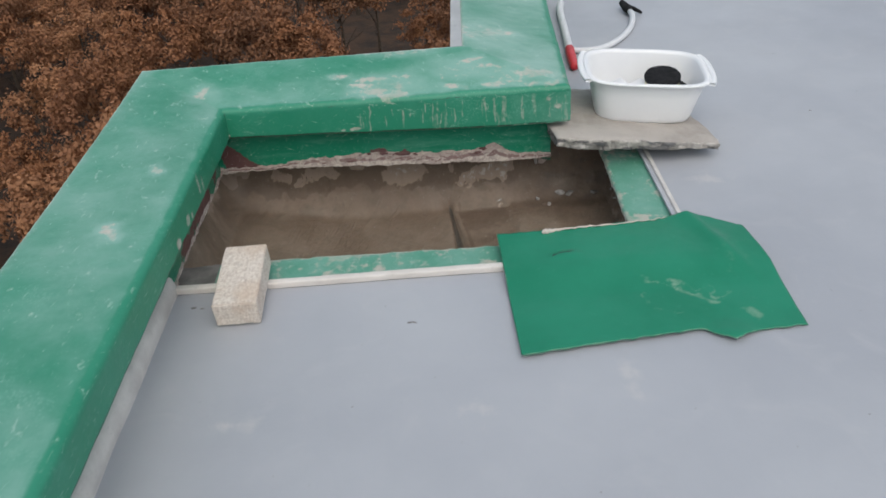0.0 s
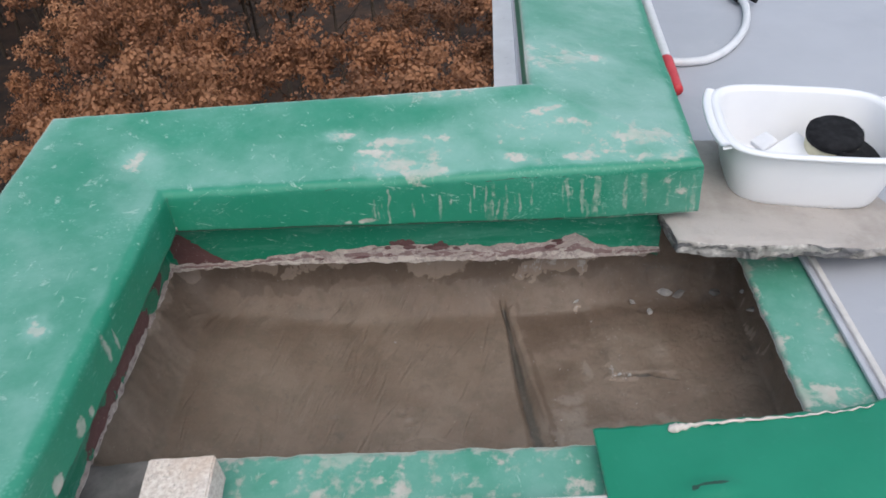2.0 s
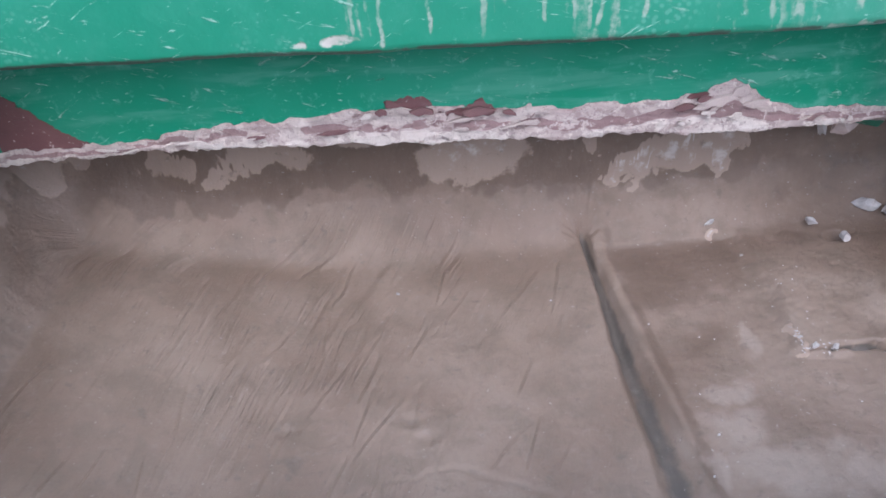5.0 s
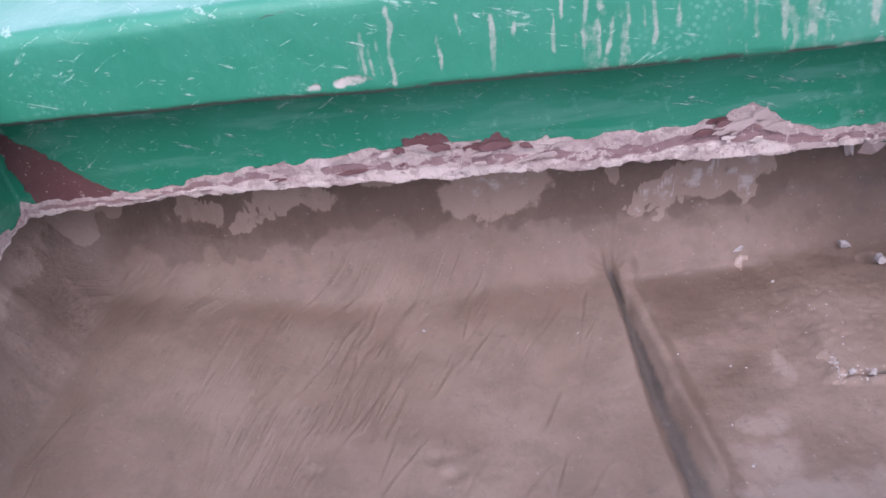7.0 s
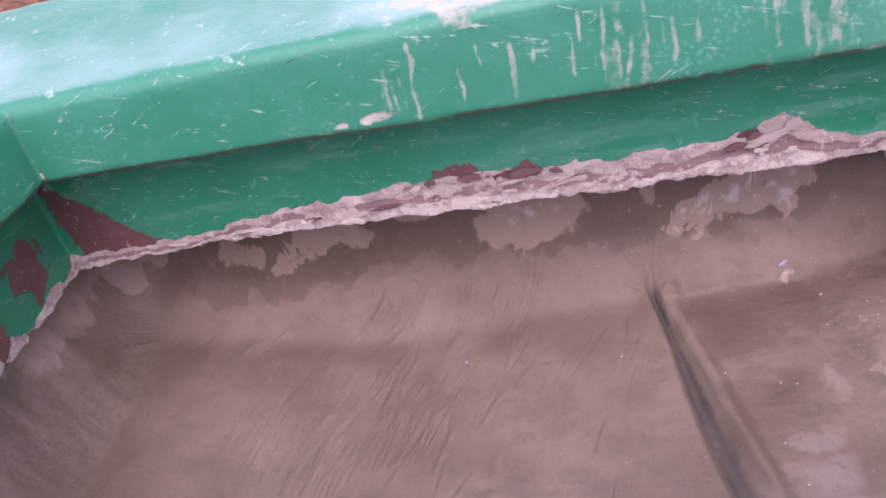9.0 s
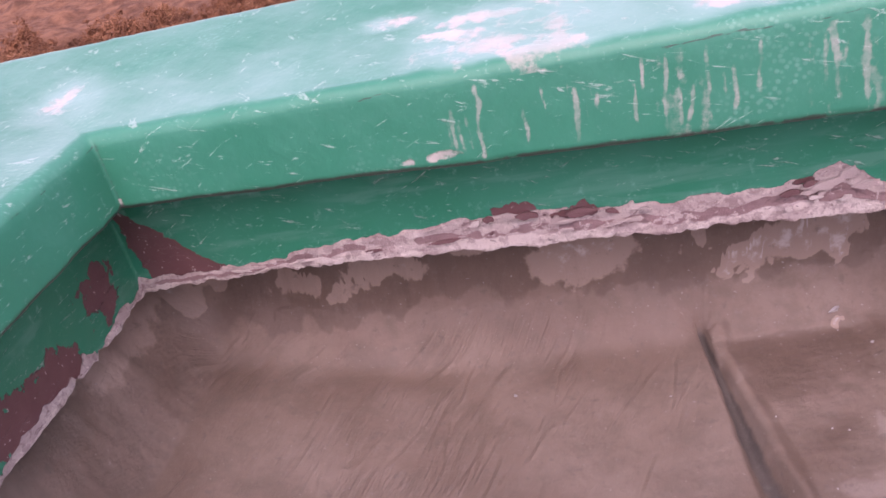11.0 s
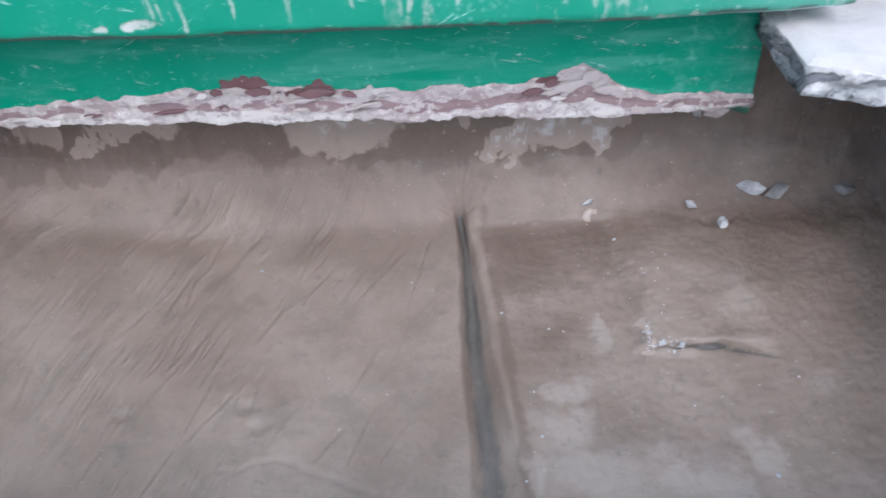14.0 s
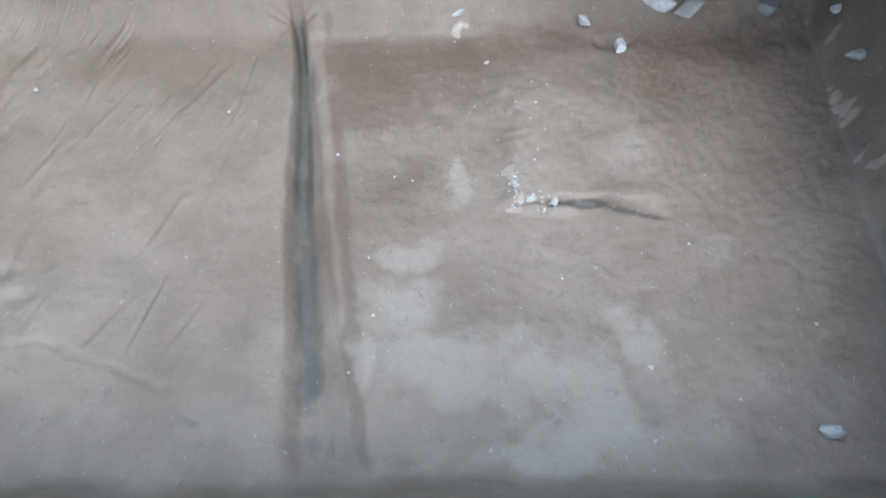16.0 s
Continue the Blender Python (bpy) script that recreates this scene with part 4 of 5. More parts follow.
    # trench core: its shadow and its dirt, both painted into the dark mask
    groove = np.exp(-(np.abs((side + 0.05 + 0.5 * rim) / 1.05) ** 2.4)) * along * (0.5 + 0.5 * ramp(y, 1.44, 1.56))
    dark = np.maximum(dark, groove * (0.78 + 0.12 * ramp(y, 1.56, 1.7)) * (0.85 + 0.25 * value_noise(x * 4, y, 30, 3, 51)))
    dark = np.maximum(dark, 0.42 * np.exp(-(((y - 1.444 - wob * 0.3) / 0.007) ** 2)) * (0.5 + 0.6 * value_noise(x, y, 16, 3, 53)))
    # crack and small hollow: the dark of their depth is painted on
    dark = np.maximum(dark, np.maximum(1.6 * slit, 0.6 * blobs(fx, fy, [(0.405, 1.905, 0.014, 0.008)])))
    dark = np.maximum(dark, 0.45 * blobs(fx, fy, [(0.003, 1.608, 0.02, 0.012), (0.02, 1.587, 0.018, 0.008), (-0.1, 1.56, 0.03, 0.012), (0.16, 1.485, 0.02, 0.008)]))
    smear = np.exp(-(((y - crease + 0.002) / (0.004 + 0.006 * value_noise(x, y, 30, 2, 85))) ** 2)) * ramp(x, -0.1, 0.0) * (1 - ramp(x, 0.1, 0.15))
    dark = np.maximum(dark, 0.42 * smear)
    rust = 1.15 * np.exp(-(((x - 0.231 - (1.826 - y) * 0.128 - rough * 0.15) / 0.008) ** 2)) * along * (0.45 + 0.7 * value_noise(x, y, 26, 3, 77))
    rust = np.maximum(rust, blobs(px, py, [(0.29, 1.69, 0.05, 0.07), (0.43, 1.63, 0.06, 0.02), (0.49, 1.62, 0.05, 0.03), (0.4, 1.82, 0.06, 0.04), (0.45, 1.77, 0.07, 0.03)]) * 0.55)
    rust = np.maximum(rust, 0.4 * ramp(x, 0.25, 0.3) * (1 - 0.4 * ramp(x, 0.5, 0.62)))
    rag = (value_noise(x, y, 24, 5, 89) - 0.5) * 0.07
    rust = np.maximum(rust, 0.85 * ramp(x, mid + half + 0.012, mid + half + 0.02) * (1 - ramp(x + rag, 0.33, 0.38)) * ramp(y + rag, 1.68, 1.78) * (1 - ramp(y + 0.08 * rag, 1.848, 1.856)))
    wet = ramp(z + (value_noise(x, z * 0.6, 26, 5, 61) - 0.5) * 0.085, -0.142, -0.112) * ramp(y, 1.868, 1.882) * (1 - ramp(x, 0.42, 0.46)) * (0.35 + 0.65 * ramp(x, -0.42, -0.34))
    rust = np.maximum(rust, wet * (0.75 + 0.5 * value_noise(x, z, 30, 3, 69)))
    rust = np.maximum(rust, (0.35 + 0.4 * ramp(x, 0.36, 0.44)) * ramp(y + rag, 1.77, 1.85) * ramp(x, 0.25, 0.3))
    # same bank paled further in colour to offset its shading
    pale = np.maximum(pale, 0.4 * (1 - ramp(x + rag, -0.45, -0.38)) * ramp(y, 1.68, 1.75))
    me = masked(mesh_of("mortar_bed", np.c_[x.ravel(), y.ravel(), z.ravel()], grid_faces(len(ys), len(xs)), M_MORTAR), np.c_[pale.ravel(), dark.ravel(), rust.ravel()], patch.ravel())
    me.attributes.new("flow", "FLOAT_VECTOR", "POINT").data.foreach_set("vector", np.c_[across.ravel(), y.ravel(), swept.ravel()].astype(np.float32).ravel())
    return tagged(new("mortar_bed", me), "hollow bed of damp brown mortar with brush marks and a dark trench", "mortar bed", kind="structure")


build_basin()


def ledge(name, line, inner_w, z, mat, label, seed, thick=0.016, wear=0.45):
    """A strip of old coating with a broken inner edge: line is its outer edge, inner_w(s) its width to the left of it."""
    p = np.array(line, float)
    seg = np.r_[0, np.cumsum(np.linalg.norm(np.diff(p, axis=0), axis=1))]
    n = int(seg[-1] / 0.004)
    s = np.linspace(0, seg[-1], n)
    c = np.c_[np.interp(s, seg, p[:, 0]), np.interp(s, seg, p[:, 1])]
    way = np.gradient(c, axis=0)
    way /= np.linalg.norm(way, axis=1)[:, None]
    side = np.c_[-way[:, 1], way[:, 0]]
    w = inner_w + (value_noise(s, s * 0, 34, 4, seed) - 0.5) * 0.009 + (value_noise(s, s * 0, 7, 1, seed + 3) - 0.5) * 0.008
    rows, rgb = [], []
    ks = [0, 0.2, 0.4, 0.6, 0.75, 0.9, 0.97, 1.0, 1.01, 1.0, 0.95]
    dz = [0, 0, 0, 0, 0, 0, -0.0008, -0.003, -0.009, -thick, -thick - 0.002]
    for i in range(n):
        for k, d in zip(ks, dz):
            q = c[i] + side[i] * w[i] * k
            rows.append((q[0], q[1], z + d))
            worn = 0.5 + 0.3 * (k > 0.96)
            rgb.append((max(worn, wear) if k > 0.7 else wear, 0.0, 0.62))
    v = np.array(rows)
    v[:, 2] += (value_noise(v[:, 0], v[:, 1], 40, 3, seed) - 0.5) * 0.002
    rgb = np.array(rgb)
    rgb[:, 0] += (value_noise(v[:, 0], v[:, 1], 20, 4, seed + 1) - 0.5) * 1.15
    me = masked(mesh_of(name, v, grid_faces(n, len(ks)), mat), rgb)
    return tagged(new(name, me), label, "ledge", kind="structure")


ledge("ledge", [(-0.335, 1.268), (0.612, 1.268)], 0.102, -0.003, M_LIP, "strip of worn green coating along the mortar bed, edge broken white", 1, wear=0.58)
ledge("ledge", [(0.716, 1.268), (0.73, 1.94)], 0.105, -0.003, M_LIP, "strip of worn green coating beside the mortar bed", 5)
ledge("ledge", [(-0.44, 1.262), (-0.29, 1.268)], 0.112, -0.008, M_PRIMER, "dark bare primer patch where the green coating is gone", 9)


bar = box_bm(-0.428, -0.0085, 0.0005, 0.70, 0.0085, 0.0165, 0.0032, 2)
bmesh.ops.subdivide_edges(bar, edges=[e for e in bar.edges if e.calc_length() > 0.5], cuts=60)
for v in bar.verts:
    v.co.y += 1.2585 + 0.0036 * v.co.x + 0.0012 * math.sin(9 * v.co.x) + 0.0006 * noise.noise(v.co * 40)
    v.co.z += 0.0005 * noise.noise(v.co * 25)
tagged(part("trim_strip", bar, M_TRIM, None, smooth=False), "white plastic trim strip lying along the edge of the roof coating", "trim strip")
strip = empty("trim_strip", pose(0, 0, 0), "pale grey plastic trim strip with a groove beside the green ledge", "trim strip")
part("rail", box_bm(0.714, 1.285, 0.0, 0.722, 1.93, 0.008, 0.002), M_TRIM_GREY, strip)
part("rail", box_bm(0.727, 1.285, 0.0, 0.738, 1.93, 0.01, 0.003), M_FILLET, strip)
part("web", box_bm(0.7205, 1.287, 0.0, 0.7285, 1.928, 0.004), M_TRIM_GREY, strip)


def build_fillet():
    """Sealant run up against the foot of the parapet."""
    n = 260
    ys = np.linspace(-4.9, 1.262, n)
    verts = []
    for y in ys:
        w = 0.016 + 0.008 * (value_noise(np.array([y]), np.array([0.3]), 6, 3)[0] - 0.5)
        h = 0.03 + 0.008 * (value_noise(np.array([y]), np.array([2.3]), 9, 3)[0] - 0.5)
        verts += [(-0.424, y, h + 0.014), (-0.414, y, h + 0.010), (-0.409, y, 0.022), (-0.408 + w * 0.2, y, 0.008), (-0.424 + w, y, 0.0022), (-0.424 + w + 0.004, y, -0.004)]
    me = mesh_of("sealant", verts, grid_faces(n, 6), M_FILLET)
    return tagged(new("sealant", me), "pale sealant fillet along the foot of the parapet", "sealant", kind="structure")


build_fillet()


# ---- loose things ----
def build_brick():
    bm = bmesh.new()
    bmesh.ops.create_cube(bm, size=1)
    for v in bm.verts:
        v.co = (v.co.x * 0.09, v.co.y * 0.19, v.co.z * 0.057)
    bmesh.ops.bevel(bm, geom=bm.edges[:], offset=0.0025, segments=2, affect="EDGES")
    bmesh.ops.subdivide_edges(bm, edges=[e for e in bm.edges if e.calc_length() > 0.02], cuts=14, use_grid_fill=True)
    for v in bm.verts:
        k = noise.noise(v.co * 60) * 0.0012 + noise.noise(v.co * 170) * 0.0008
        v.co += v.co.normalized() * k
    me = bpy.data.meshes.new("brick")
    bm.to_mesh(me)
    bm.free()
    me.materials.append(M_BRICK)
    ob = new("brick", me)
    ob.matrix_world = pose(-0.250, 1.219, 0.041, 6.0, 0, 1.0)
    return tagged(ob, "rough pale cement brick lying across the white trim rod", "brick")


build_brick()


def edge_at(points, f):
    p = np.array(points, float)
    s = np.r_[0, np.cumsum(np.linalg.norm(np.diff(p, axis=0), axis=1))]
    return np.array([np.interp(f * s[-1], s, p[:, 0]), np.interp(f * s[-1], s, p[:, 1])])


def build_sheet():
    far = [(0.3, 1.372), (0.4, 1.376), (0.62, 1.384), (0.735, 1.405), (0.79, 1.39), (0.848, 1.345)]
    near = [(0.312, 0.965), (0.5, 0.988), (0.64, 1.004), (0.665, 1.008), (0.69, 0.985), (0.715, 0.968), (0.74, 0.985), (0.765, 0.996), (0.861, 1.004)]
    lo, hi = [(0.3, 1.372), (0.312, 0.965)], [(0.848, 1.345), (0.862, 1.21), (0.861, 1.004)]
    nu, nv = 130, 96
    verts = []
    for j in range(nv + 1):
        v = j / nv
        a, b = edge_at(lo, v), edge_at(hi, v)
        for i in range(nu + 1):
            u = i / nu
            c, d = edge_at(far, u), edge_at(near, u)
            p = (1 - v) * c + v * d + (1 - u) * a + u * b - ((1 - u) * (1 - v) * np.array(far[0]) + u * (1 - v) * np.array(far[-1]) + (1 - u) * v * np.array(near[0]) + u * v * np.array(near[-1]))
            verts.append((p[0], p[1], 0.0))
    q = np.array(verts)
    x, y = q[:, 0].copy(), q[:, 1].copy()
    f = np.tile(np.linspace(0, 1, nu + 1), nv + 1)
    g = np.repeat(np.linspace(0, 1, nv + 1), nu + 1)
    rim = np.minimum(np.minimum(f, 1 - f) * 0.55, np.minimum(g, 1 - g) * 0.4)
    rag = (1 - ramp(rim, 0, 0.012)) * (value_noise(x, y, 45, 4, 4) - 0.5) * 0.009
    z = 0.0045 + 0.016 * ramp(y, 1.12, 1.25) * (1 - 0.35 * ramp(x, 0.72, 0.85))
    z += 0.006 * ramp(value_noise(x, y, 4, 2), 0.4, 0.8) + 0.0015 * value_noise(x, y, 24, 2)
    z += 0.010 * np.exp(-(((x - 0.735 - 0.30 * (1.41 - y)) / 0.02) ** 2)) * ramp(y, 1.1, 1.3)
    z += 0.009 * (1 - ramp(np.hypot(x - 0.72, (y - 0.985)), 0.0, 0.06))
    hole = blobs(x, y, [(0.44, 1.27, 0.028, 0.004), (0.415, 1.266, 0.006, 0.005)])
    z += 0.004 * blobs(x, y, [(0.44, 1.265, 0.035, 0.016)])
    q = np.c_[x, y + rag, z]
    mx, my = x + (value_noise(x, y, 28, 4, 91) - 0.5) * 0.08, y + (value_noise(x, y, 28, 4, 93) - 0.5) * 0.08
    marks = blobs(mx, my + 0.4 * (x - 0.68), [(0.66, 1.12, 0.1, 0.008), (0.72, 1.14, 0.07, 0.008), (0.62, 1.05, 0.05, 0.006), (0.65, 1.14, 0.03, 0.012), (0.7, 1.11, 0.03, 0.014), (0.78, 1.09, 0.03, 0.02), (0.57, 1.08, 0.012, 0.03)]) * 0.75
    marks = np.maximum(0.8 * marks, 0.55 * (1 - ramp(rim, 0, 0.006)))
    marks = np.maximum(marks, 0.3 * blobs(x, y, [(0.79, 1.24, 0.06, 0.11)]))
    faces = grid_faces(nv + 1, nu + 1)
    low = q - np.array([0, 0, 0.0025])
    n = len(q)
    allv = np.r_[q, low]
    faces = [t[::-1] for t in faces] + [tuple(k + n for k in t) for t in faces]
    loop = [i for i in range(nu + 1)] + [(nu + 1) * j + nu for j in range(1, nv + 1)] + [(nu + 1) * nv + i for i in range(nu - 1, -1, -1)] + [(nu + 1) * j for j in range(nv - 1, 0, -1)]
    faces += [(loop[i], loop[(i + 1) % len(loop)], loop[(i + 1) % len(loop)] + n, loop[i] + n) for i in range(len(loop))]
    rgb = np.c_[marks, hole, 0 * hole]
    me = masked(mesh_of("membrane_sheet", allv, faces, M_SHEET), np.r_[rgb, rgb])
    sheet = new("membrane_sheet", me)
    line = [(0.402, 1.364, 0.022), (0.412, 1.365, 0.025), (0.43, 1.368, 0.024), (0.47, 1.371, 0.026), (0.54, 1.374, 0.026), (0.62, 1.378, 0.026), (0.69, 1.388, 0.026)]
    rim_me = tube_mesh("mortar_crust", line, [0.003, 0.0065, 0.0035, 0.0016, 0.0018, 0.0012, 0.0008], M_FLAKE_WHITE, 8, 8)
    for v in rim_me.vertices:
        v.co += Vector((noise.noise(v.co * 130), noise.noise(v.co * 130 + Vector((4, 1, 2))), noise.noise(v.co * 160))) * 0.004
    child("mortar_crust", rim_me, sheet, "white crust of old mortar on the torn edge")
    return tagged(sheet, "torn piece of green waterproof coating lying over the trim rod", "membrane sheet")


build_sheet()


def build_slab():
    nx, ny = 70, 44
    xs, ys = np.linspace(0, 1, nx + 1), np.linspace(0, 1, ny + 1)
    u, v = np.meshgrid(xs, ys)
    x = 0.47 + u * 0.435
    y = 1.695 + v * 0.35
    edge = np.minimum(np.minimum(u, 1 - u) * 0.43, np.minimum(v, 1 - v) * 0.35)
    shove = (1 - ramp(edge, 0, 0.03)) * (value_noise(x, y, 22, 4, 2) - 0.5) * 0.028
    x, y = x - shove * np.sign(0.5 - u) * 0.5, y + shove * (v < 0.5) * 0.8
    x = x + 0.014 * (1 - ramp(v, 0, 0.25)) * (1 - ramp(u, 0, 0.2)) - 0.02 * ramp(v, 0.2, 0.6) * ramp(u, 0.8, 1.0)
    top = 0.1 - 0.052 * u - 0.004 * v + (value_noise(x, y, 22, 4) - 0.5) * 0.006 - 0.004 * (1 - ramp(edge, 0, 0.012))
    low = top - 0.036 + 0.008 * ramp(u, 0.4, 1) + (value_noise(x, y, 24, 3, 8) - 0.5) * 0.008 + 0.01 * (1 - ramp(edge, 0, 0.03))
    low = np.maximum(low, 0.0005 + 0 * low)
    n = (nx + 1) * (ny + 1)
    verts = np.r_[np.c_[x.ravel(), y.ravel(), top.ravel()], np.c_[x.ravel(), y.ravel(), low.ravel()]]
    f = grid_faces(ny + 1, nx + 1)
    faces = f + [tuple(k + n for k in t)[::-1] for t in f]
    w = nx + 1
    loop = [i for i in range(w)] + [w * j + nx for j in range(1, ny + 1)] + [w * ny + i for i in range(nx - 1, -1, -1)] + [w * j for j in range(ny - 1, 0, -1)]
    ring, m = np.array(loop), len(loop)
    heart = verts[:n].mean(0)
    bands = [ring]
    for deep in (0.3, 0.55, 0.8):
        p = verts[ring] * (1 - deep) + verts[ring + n] * deep
        out = p[:, :2] - heart[:2]
        out /= np.linalg.norm(out, axis=1)[:, None]
        push = 0.004 * math.sin(math.pi * deep) - 0.012 * deep + (value_noise(p[:, 0] * 1.3 + p[:, 1], p[:, 2] * 3 + deep, 55, 4, 6) - 0.5) * 0.026
        p[:, :2] += out * push[:, None]
        bands.append(np.arange(m) + len(verts))
        verts = np.r_[verts, p]
    bands.append(ring + n)
    for a, b in zip(bands, bands[1:]):
        faces += [(a[i], b[i], b[(i + 1) % m], a[(i + 1) % m]) for i in range(m)]
    me = mesh_of("mortar_slab", verts, faces, M_SLAB, False)
    me.materials.append(M_SLAB_SIDE)
    for q in me.polygons[len(f) :]:
        q.material_index = 1
        q.use_smooth = True
    return tagged(new("mortar_slab", me), "broken slab of rough grey mortar lying under the white tub", "mortar slab")


build_slab()


def superellipse(a, b, n, p=4.0):
    out = []
    for k in range(n):
        t = 2 * math.pi * k / n
        c, s = math.cos(t), math.sin(t)
        out.append((a * math.copysign(abs(c) ** (2 / p), c), b * math.copysign(abs(s) ** (2 / p), s)))
    return out


def build_tub():
    tub = empty("wash_tub", pose(0.745, 1.908, 0.064, 1.0, 4.0, -6.0), "white plastic wash tub with handle rims on a mortar slab", "tub")
    n = 72
    rings = [(0.0, 0.0, 0.003), (0.09, 0.07, 0.002), (0.118, 0.092, 0.0), (0.127, 0.099, 0.004), (0.131, 0.103, 0.014), (0.145, 0.112, 0.075), (0.152, 0.118, 0.112), (0.1535, 0.1195, 0.114), (0.163, 0.128, 0.1155), (0.166, 0.131, 0.119), (0.165, 0.1305, 0.123), (0.158, 0.124, 0.1245), (0.15, 0.117, 0.122), (0.1485, 0.1155, 0.115), (0.142, 0.109, 0.075), (0.128, 0.1, 0.018), (0.122, 0.095, 0.008), (0.106, 0.083, 0.006), (0.0, 0.0, 0.006)]
    verts, faces = [], []
    for a, b, z in rings:
        for (x, y) in superellipse(max(a, 1e-4), max(b, 1e-4), n, 4.2):
            verts.append((x, y, z))
    for r in range(len(rings) - 1):
        for k in range(n):
            faces.append((r * n + k, r * n + (k + 1) % n, (r + 1) * n + (k + 1) % n, (r + 1) * n + k))
    child("body", mesh_of("body", verts, faces, M_TUB), tub)
    for side in (-1, 1):
        verts, faces, m = [], [], 26
        section = [(-0.0085, 0.0005), (-0.007, 0.0035), (0.0, 0.0045), (0.007, 0.0035), (0.0085, -0.001), (0.007, -0.004), (-0.006, -0.004), (-0.0085, -0.002)]
        for i in range(m + 1):
            t = 2 * i / m - 1
            mid_x, mid_y = 0.159 + 0.015 * (1 - abs(t) ** 2.6), 0.102 * t
            for a, h in section:
                verts.append((side * (mid_x + a), mid_y * (1 + a * 2), 0.1195 + h))
        k = len(section)
        for i in range(m):
            faces += [(i * k + j, i * k + (j + 1) % k, (i + 1) * k + (j + 1) % k, (i + 1) * k + j) for j in range(k)]
        faces += [tuple(range(k)), tuple(m * k + j for j in range(k))[::-1]]
        child("handle", mesh_of("handle", verts, faces, M_TUB), tub)
    return tub


build_tub()


def lathe(name, profile, mat, n=40):
    verts, faces = [], []
    for r, z in profile:
        for k in range(n):
            a = 2 * math.pi * k / n
            verts.append((r * math.cos(a), r * math.sin(a), z))
    for i in range(len(profile) - 1):
        for k in range(n):
            faces.append((i * n + k, i * n + (k + 1) % n, (i + 1) * n + (k + 1) % n, (i + 1) * n + k))
    return mesh_of(name, verts, faces, mat)


scrub = empty("scrubbing_pad", pose(0.803, 1.91, 0.134, 9, -5, 20), "thick round black scrubbing pad with cream foam lying in the tub", "scrubbing pad")
child("foam", lathe("foam", [(0, -0.05), (0.04, -0.049), (0.044, -0.044), (0.046, 0.0), (0.045, 0.012), (0, 0.012)], M_CREAM), scrub, "cream foam core")
pad_mesh = lathe("pad", [(0, 0.0122), (0.046, 0.0122), (0.048, 0.0135), (0.049, 0.019), (0.0485, 0.024), (0.045, 0.0275), (0.02, 0.028), (0, 0.028)], M_BLACK)
for v in pad_mesh.vertices:
    v.co += Vector((noise.noise(v.co * 90), noise.noise(v.co * 90 + Vector((5, 1, 2))), noise.noise(v.co * 120))) * 0.0015
child("pad", pad_mesh, scrub, "black bristle pad")
lower = empty("scrubbing_pad", pose(0.834, 1.882, 0.118, 10, 24, 0), "flat black scrubbing pad lying in the tub", "scrubbing pad")
child("pad", lathe("pad", [(0, 0.0), (0.045, 0.0), (0.05, 0.004), (0.05, 0.012), (0.046, 0.016), (0, 0.017)], M_BLACK), lower)
dish = empty("scraper", pose(0.715, 1.9, 0.113, 12, -10, 30), "white plastic scraper blade leaning in the wash tub", "scraper")
part("blade", box_bm(-0.065, -0.04, 0, 0.065, 0.03, 0.005, 0.0015), M_TUB, dish)
part("grip", box_bm(-0.02, 0.03, 0, 0.02, 0.062, 0.012, 0.004), M_HOSE, dish, "grey plastic grip")


# ---- hose by the parapet ----
pipe = empty("pipe", pose(0.012, 0, 0), "white plastic pipe with a red end lying beside the parapet", "pipe")
child("tube", tube_mesh("tube", [(0.69, 3.08, 0.018), (0.672, 2.98, 0.016), (0.655, 2.75, 0.016), (0.64, 2.53, 0.016)], 0.014, M_HOSE, 14), pipe)
child("socket", tube_mesh("socket", [(0.640, 2.545, 0.018), (0.634, 2.46, 0.018), (0.631, 2.38, 0.017)], [0.0165, 0.0165, 0.014], M_RED, 14), pipe, "red plastic socket")
hose = empty("hose", pose(0, 0, 0), "short white hose curling over the roof with a black nozzle", "hose")
child("tube", tube_mesh("tube", [(0.667, 2.545, 0.012), (0.71, 2.54, 0.011), (0.765, 2.552, 0.011), (0.836, 2.618, 0.011), (0.905, 2.735, 0.012), (0.942, 2.86, 0.014), (0.943, 2.915, 0.017)], 0.0105, M_HOSE, 12), hose)
child("nozzle", tube_mesh("nozzle", [(0.943, 2.91, 0.017), (0.938, 2.95, 0.02), (0.93, 3.0, 0.026)], [0.014, 0.017, 0.012], M_BLACK, 10), hose, "black plastic nozzle")
child("lever", tube_mesh("lever", [(0.94, 2.94, 0.028), (0.962, 2.925, 0.022), (0.985, 2.90, 0.012)], [0.008, 0.008, 0.006], M_BLACK, 8), hose)


# ---- crumbs of mortar ----
def stone_mesh(name, size, seed, mat):
    bm = bmesh.new()
    bmesh.ops.create_icosphere(bm, subdivisions=2, radius=1)
    for v in bm.verts:
        k = 1 + 0.45 * noise.noise(v.co * 1.3 + Vector((seed * 7.1, 0, 0))) + 0.2 * noise.noise(v.co * 3.5 + Vector((seed, 3, 0)))
        p = v.co * k
        for axis in range(5):
            n = Vector((math.cos(axis * 1.3 + seed), math.sin(axis * 1.7 + seed * 2), 0.5 - 0.25 * axis)).normalized()
            p -= n * max(0.0, p.dot(n) - 0.62)
        v.co = Vector((p.x * size[0], p.y * size[1], p.z * size[2])) * 1.05
    me = bpy.data.meshes.new(name)
    bm.to_mesh(me)
    bm.free()
    me.materials.append(mat)
    return me


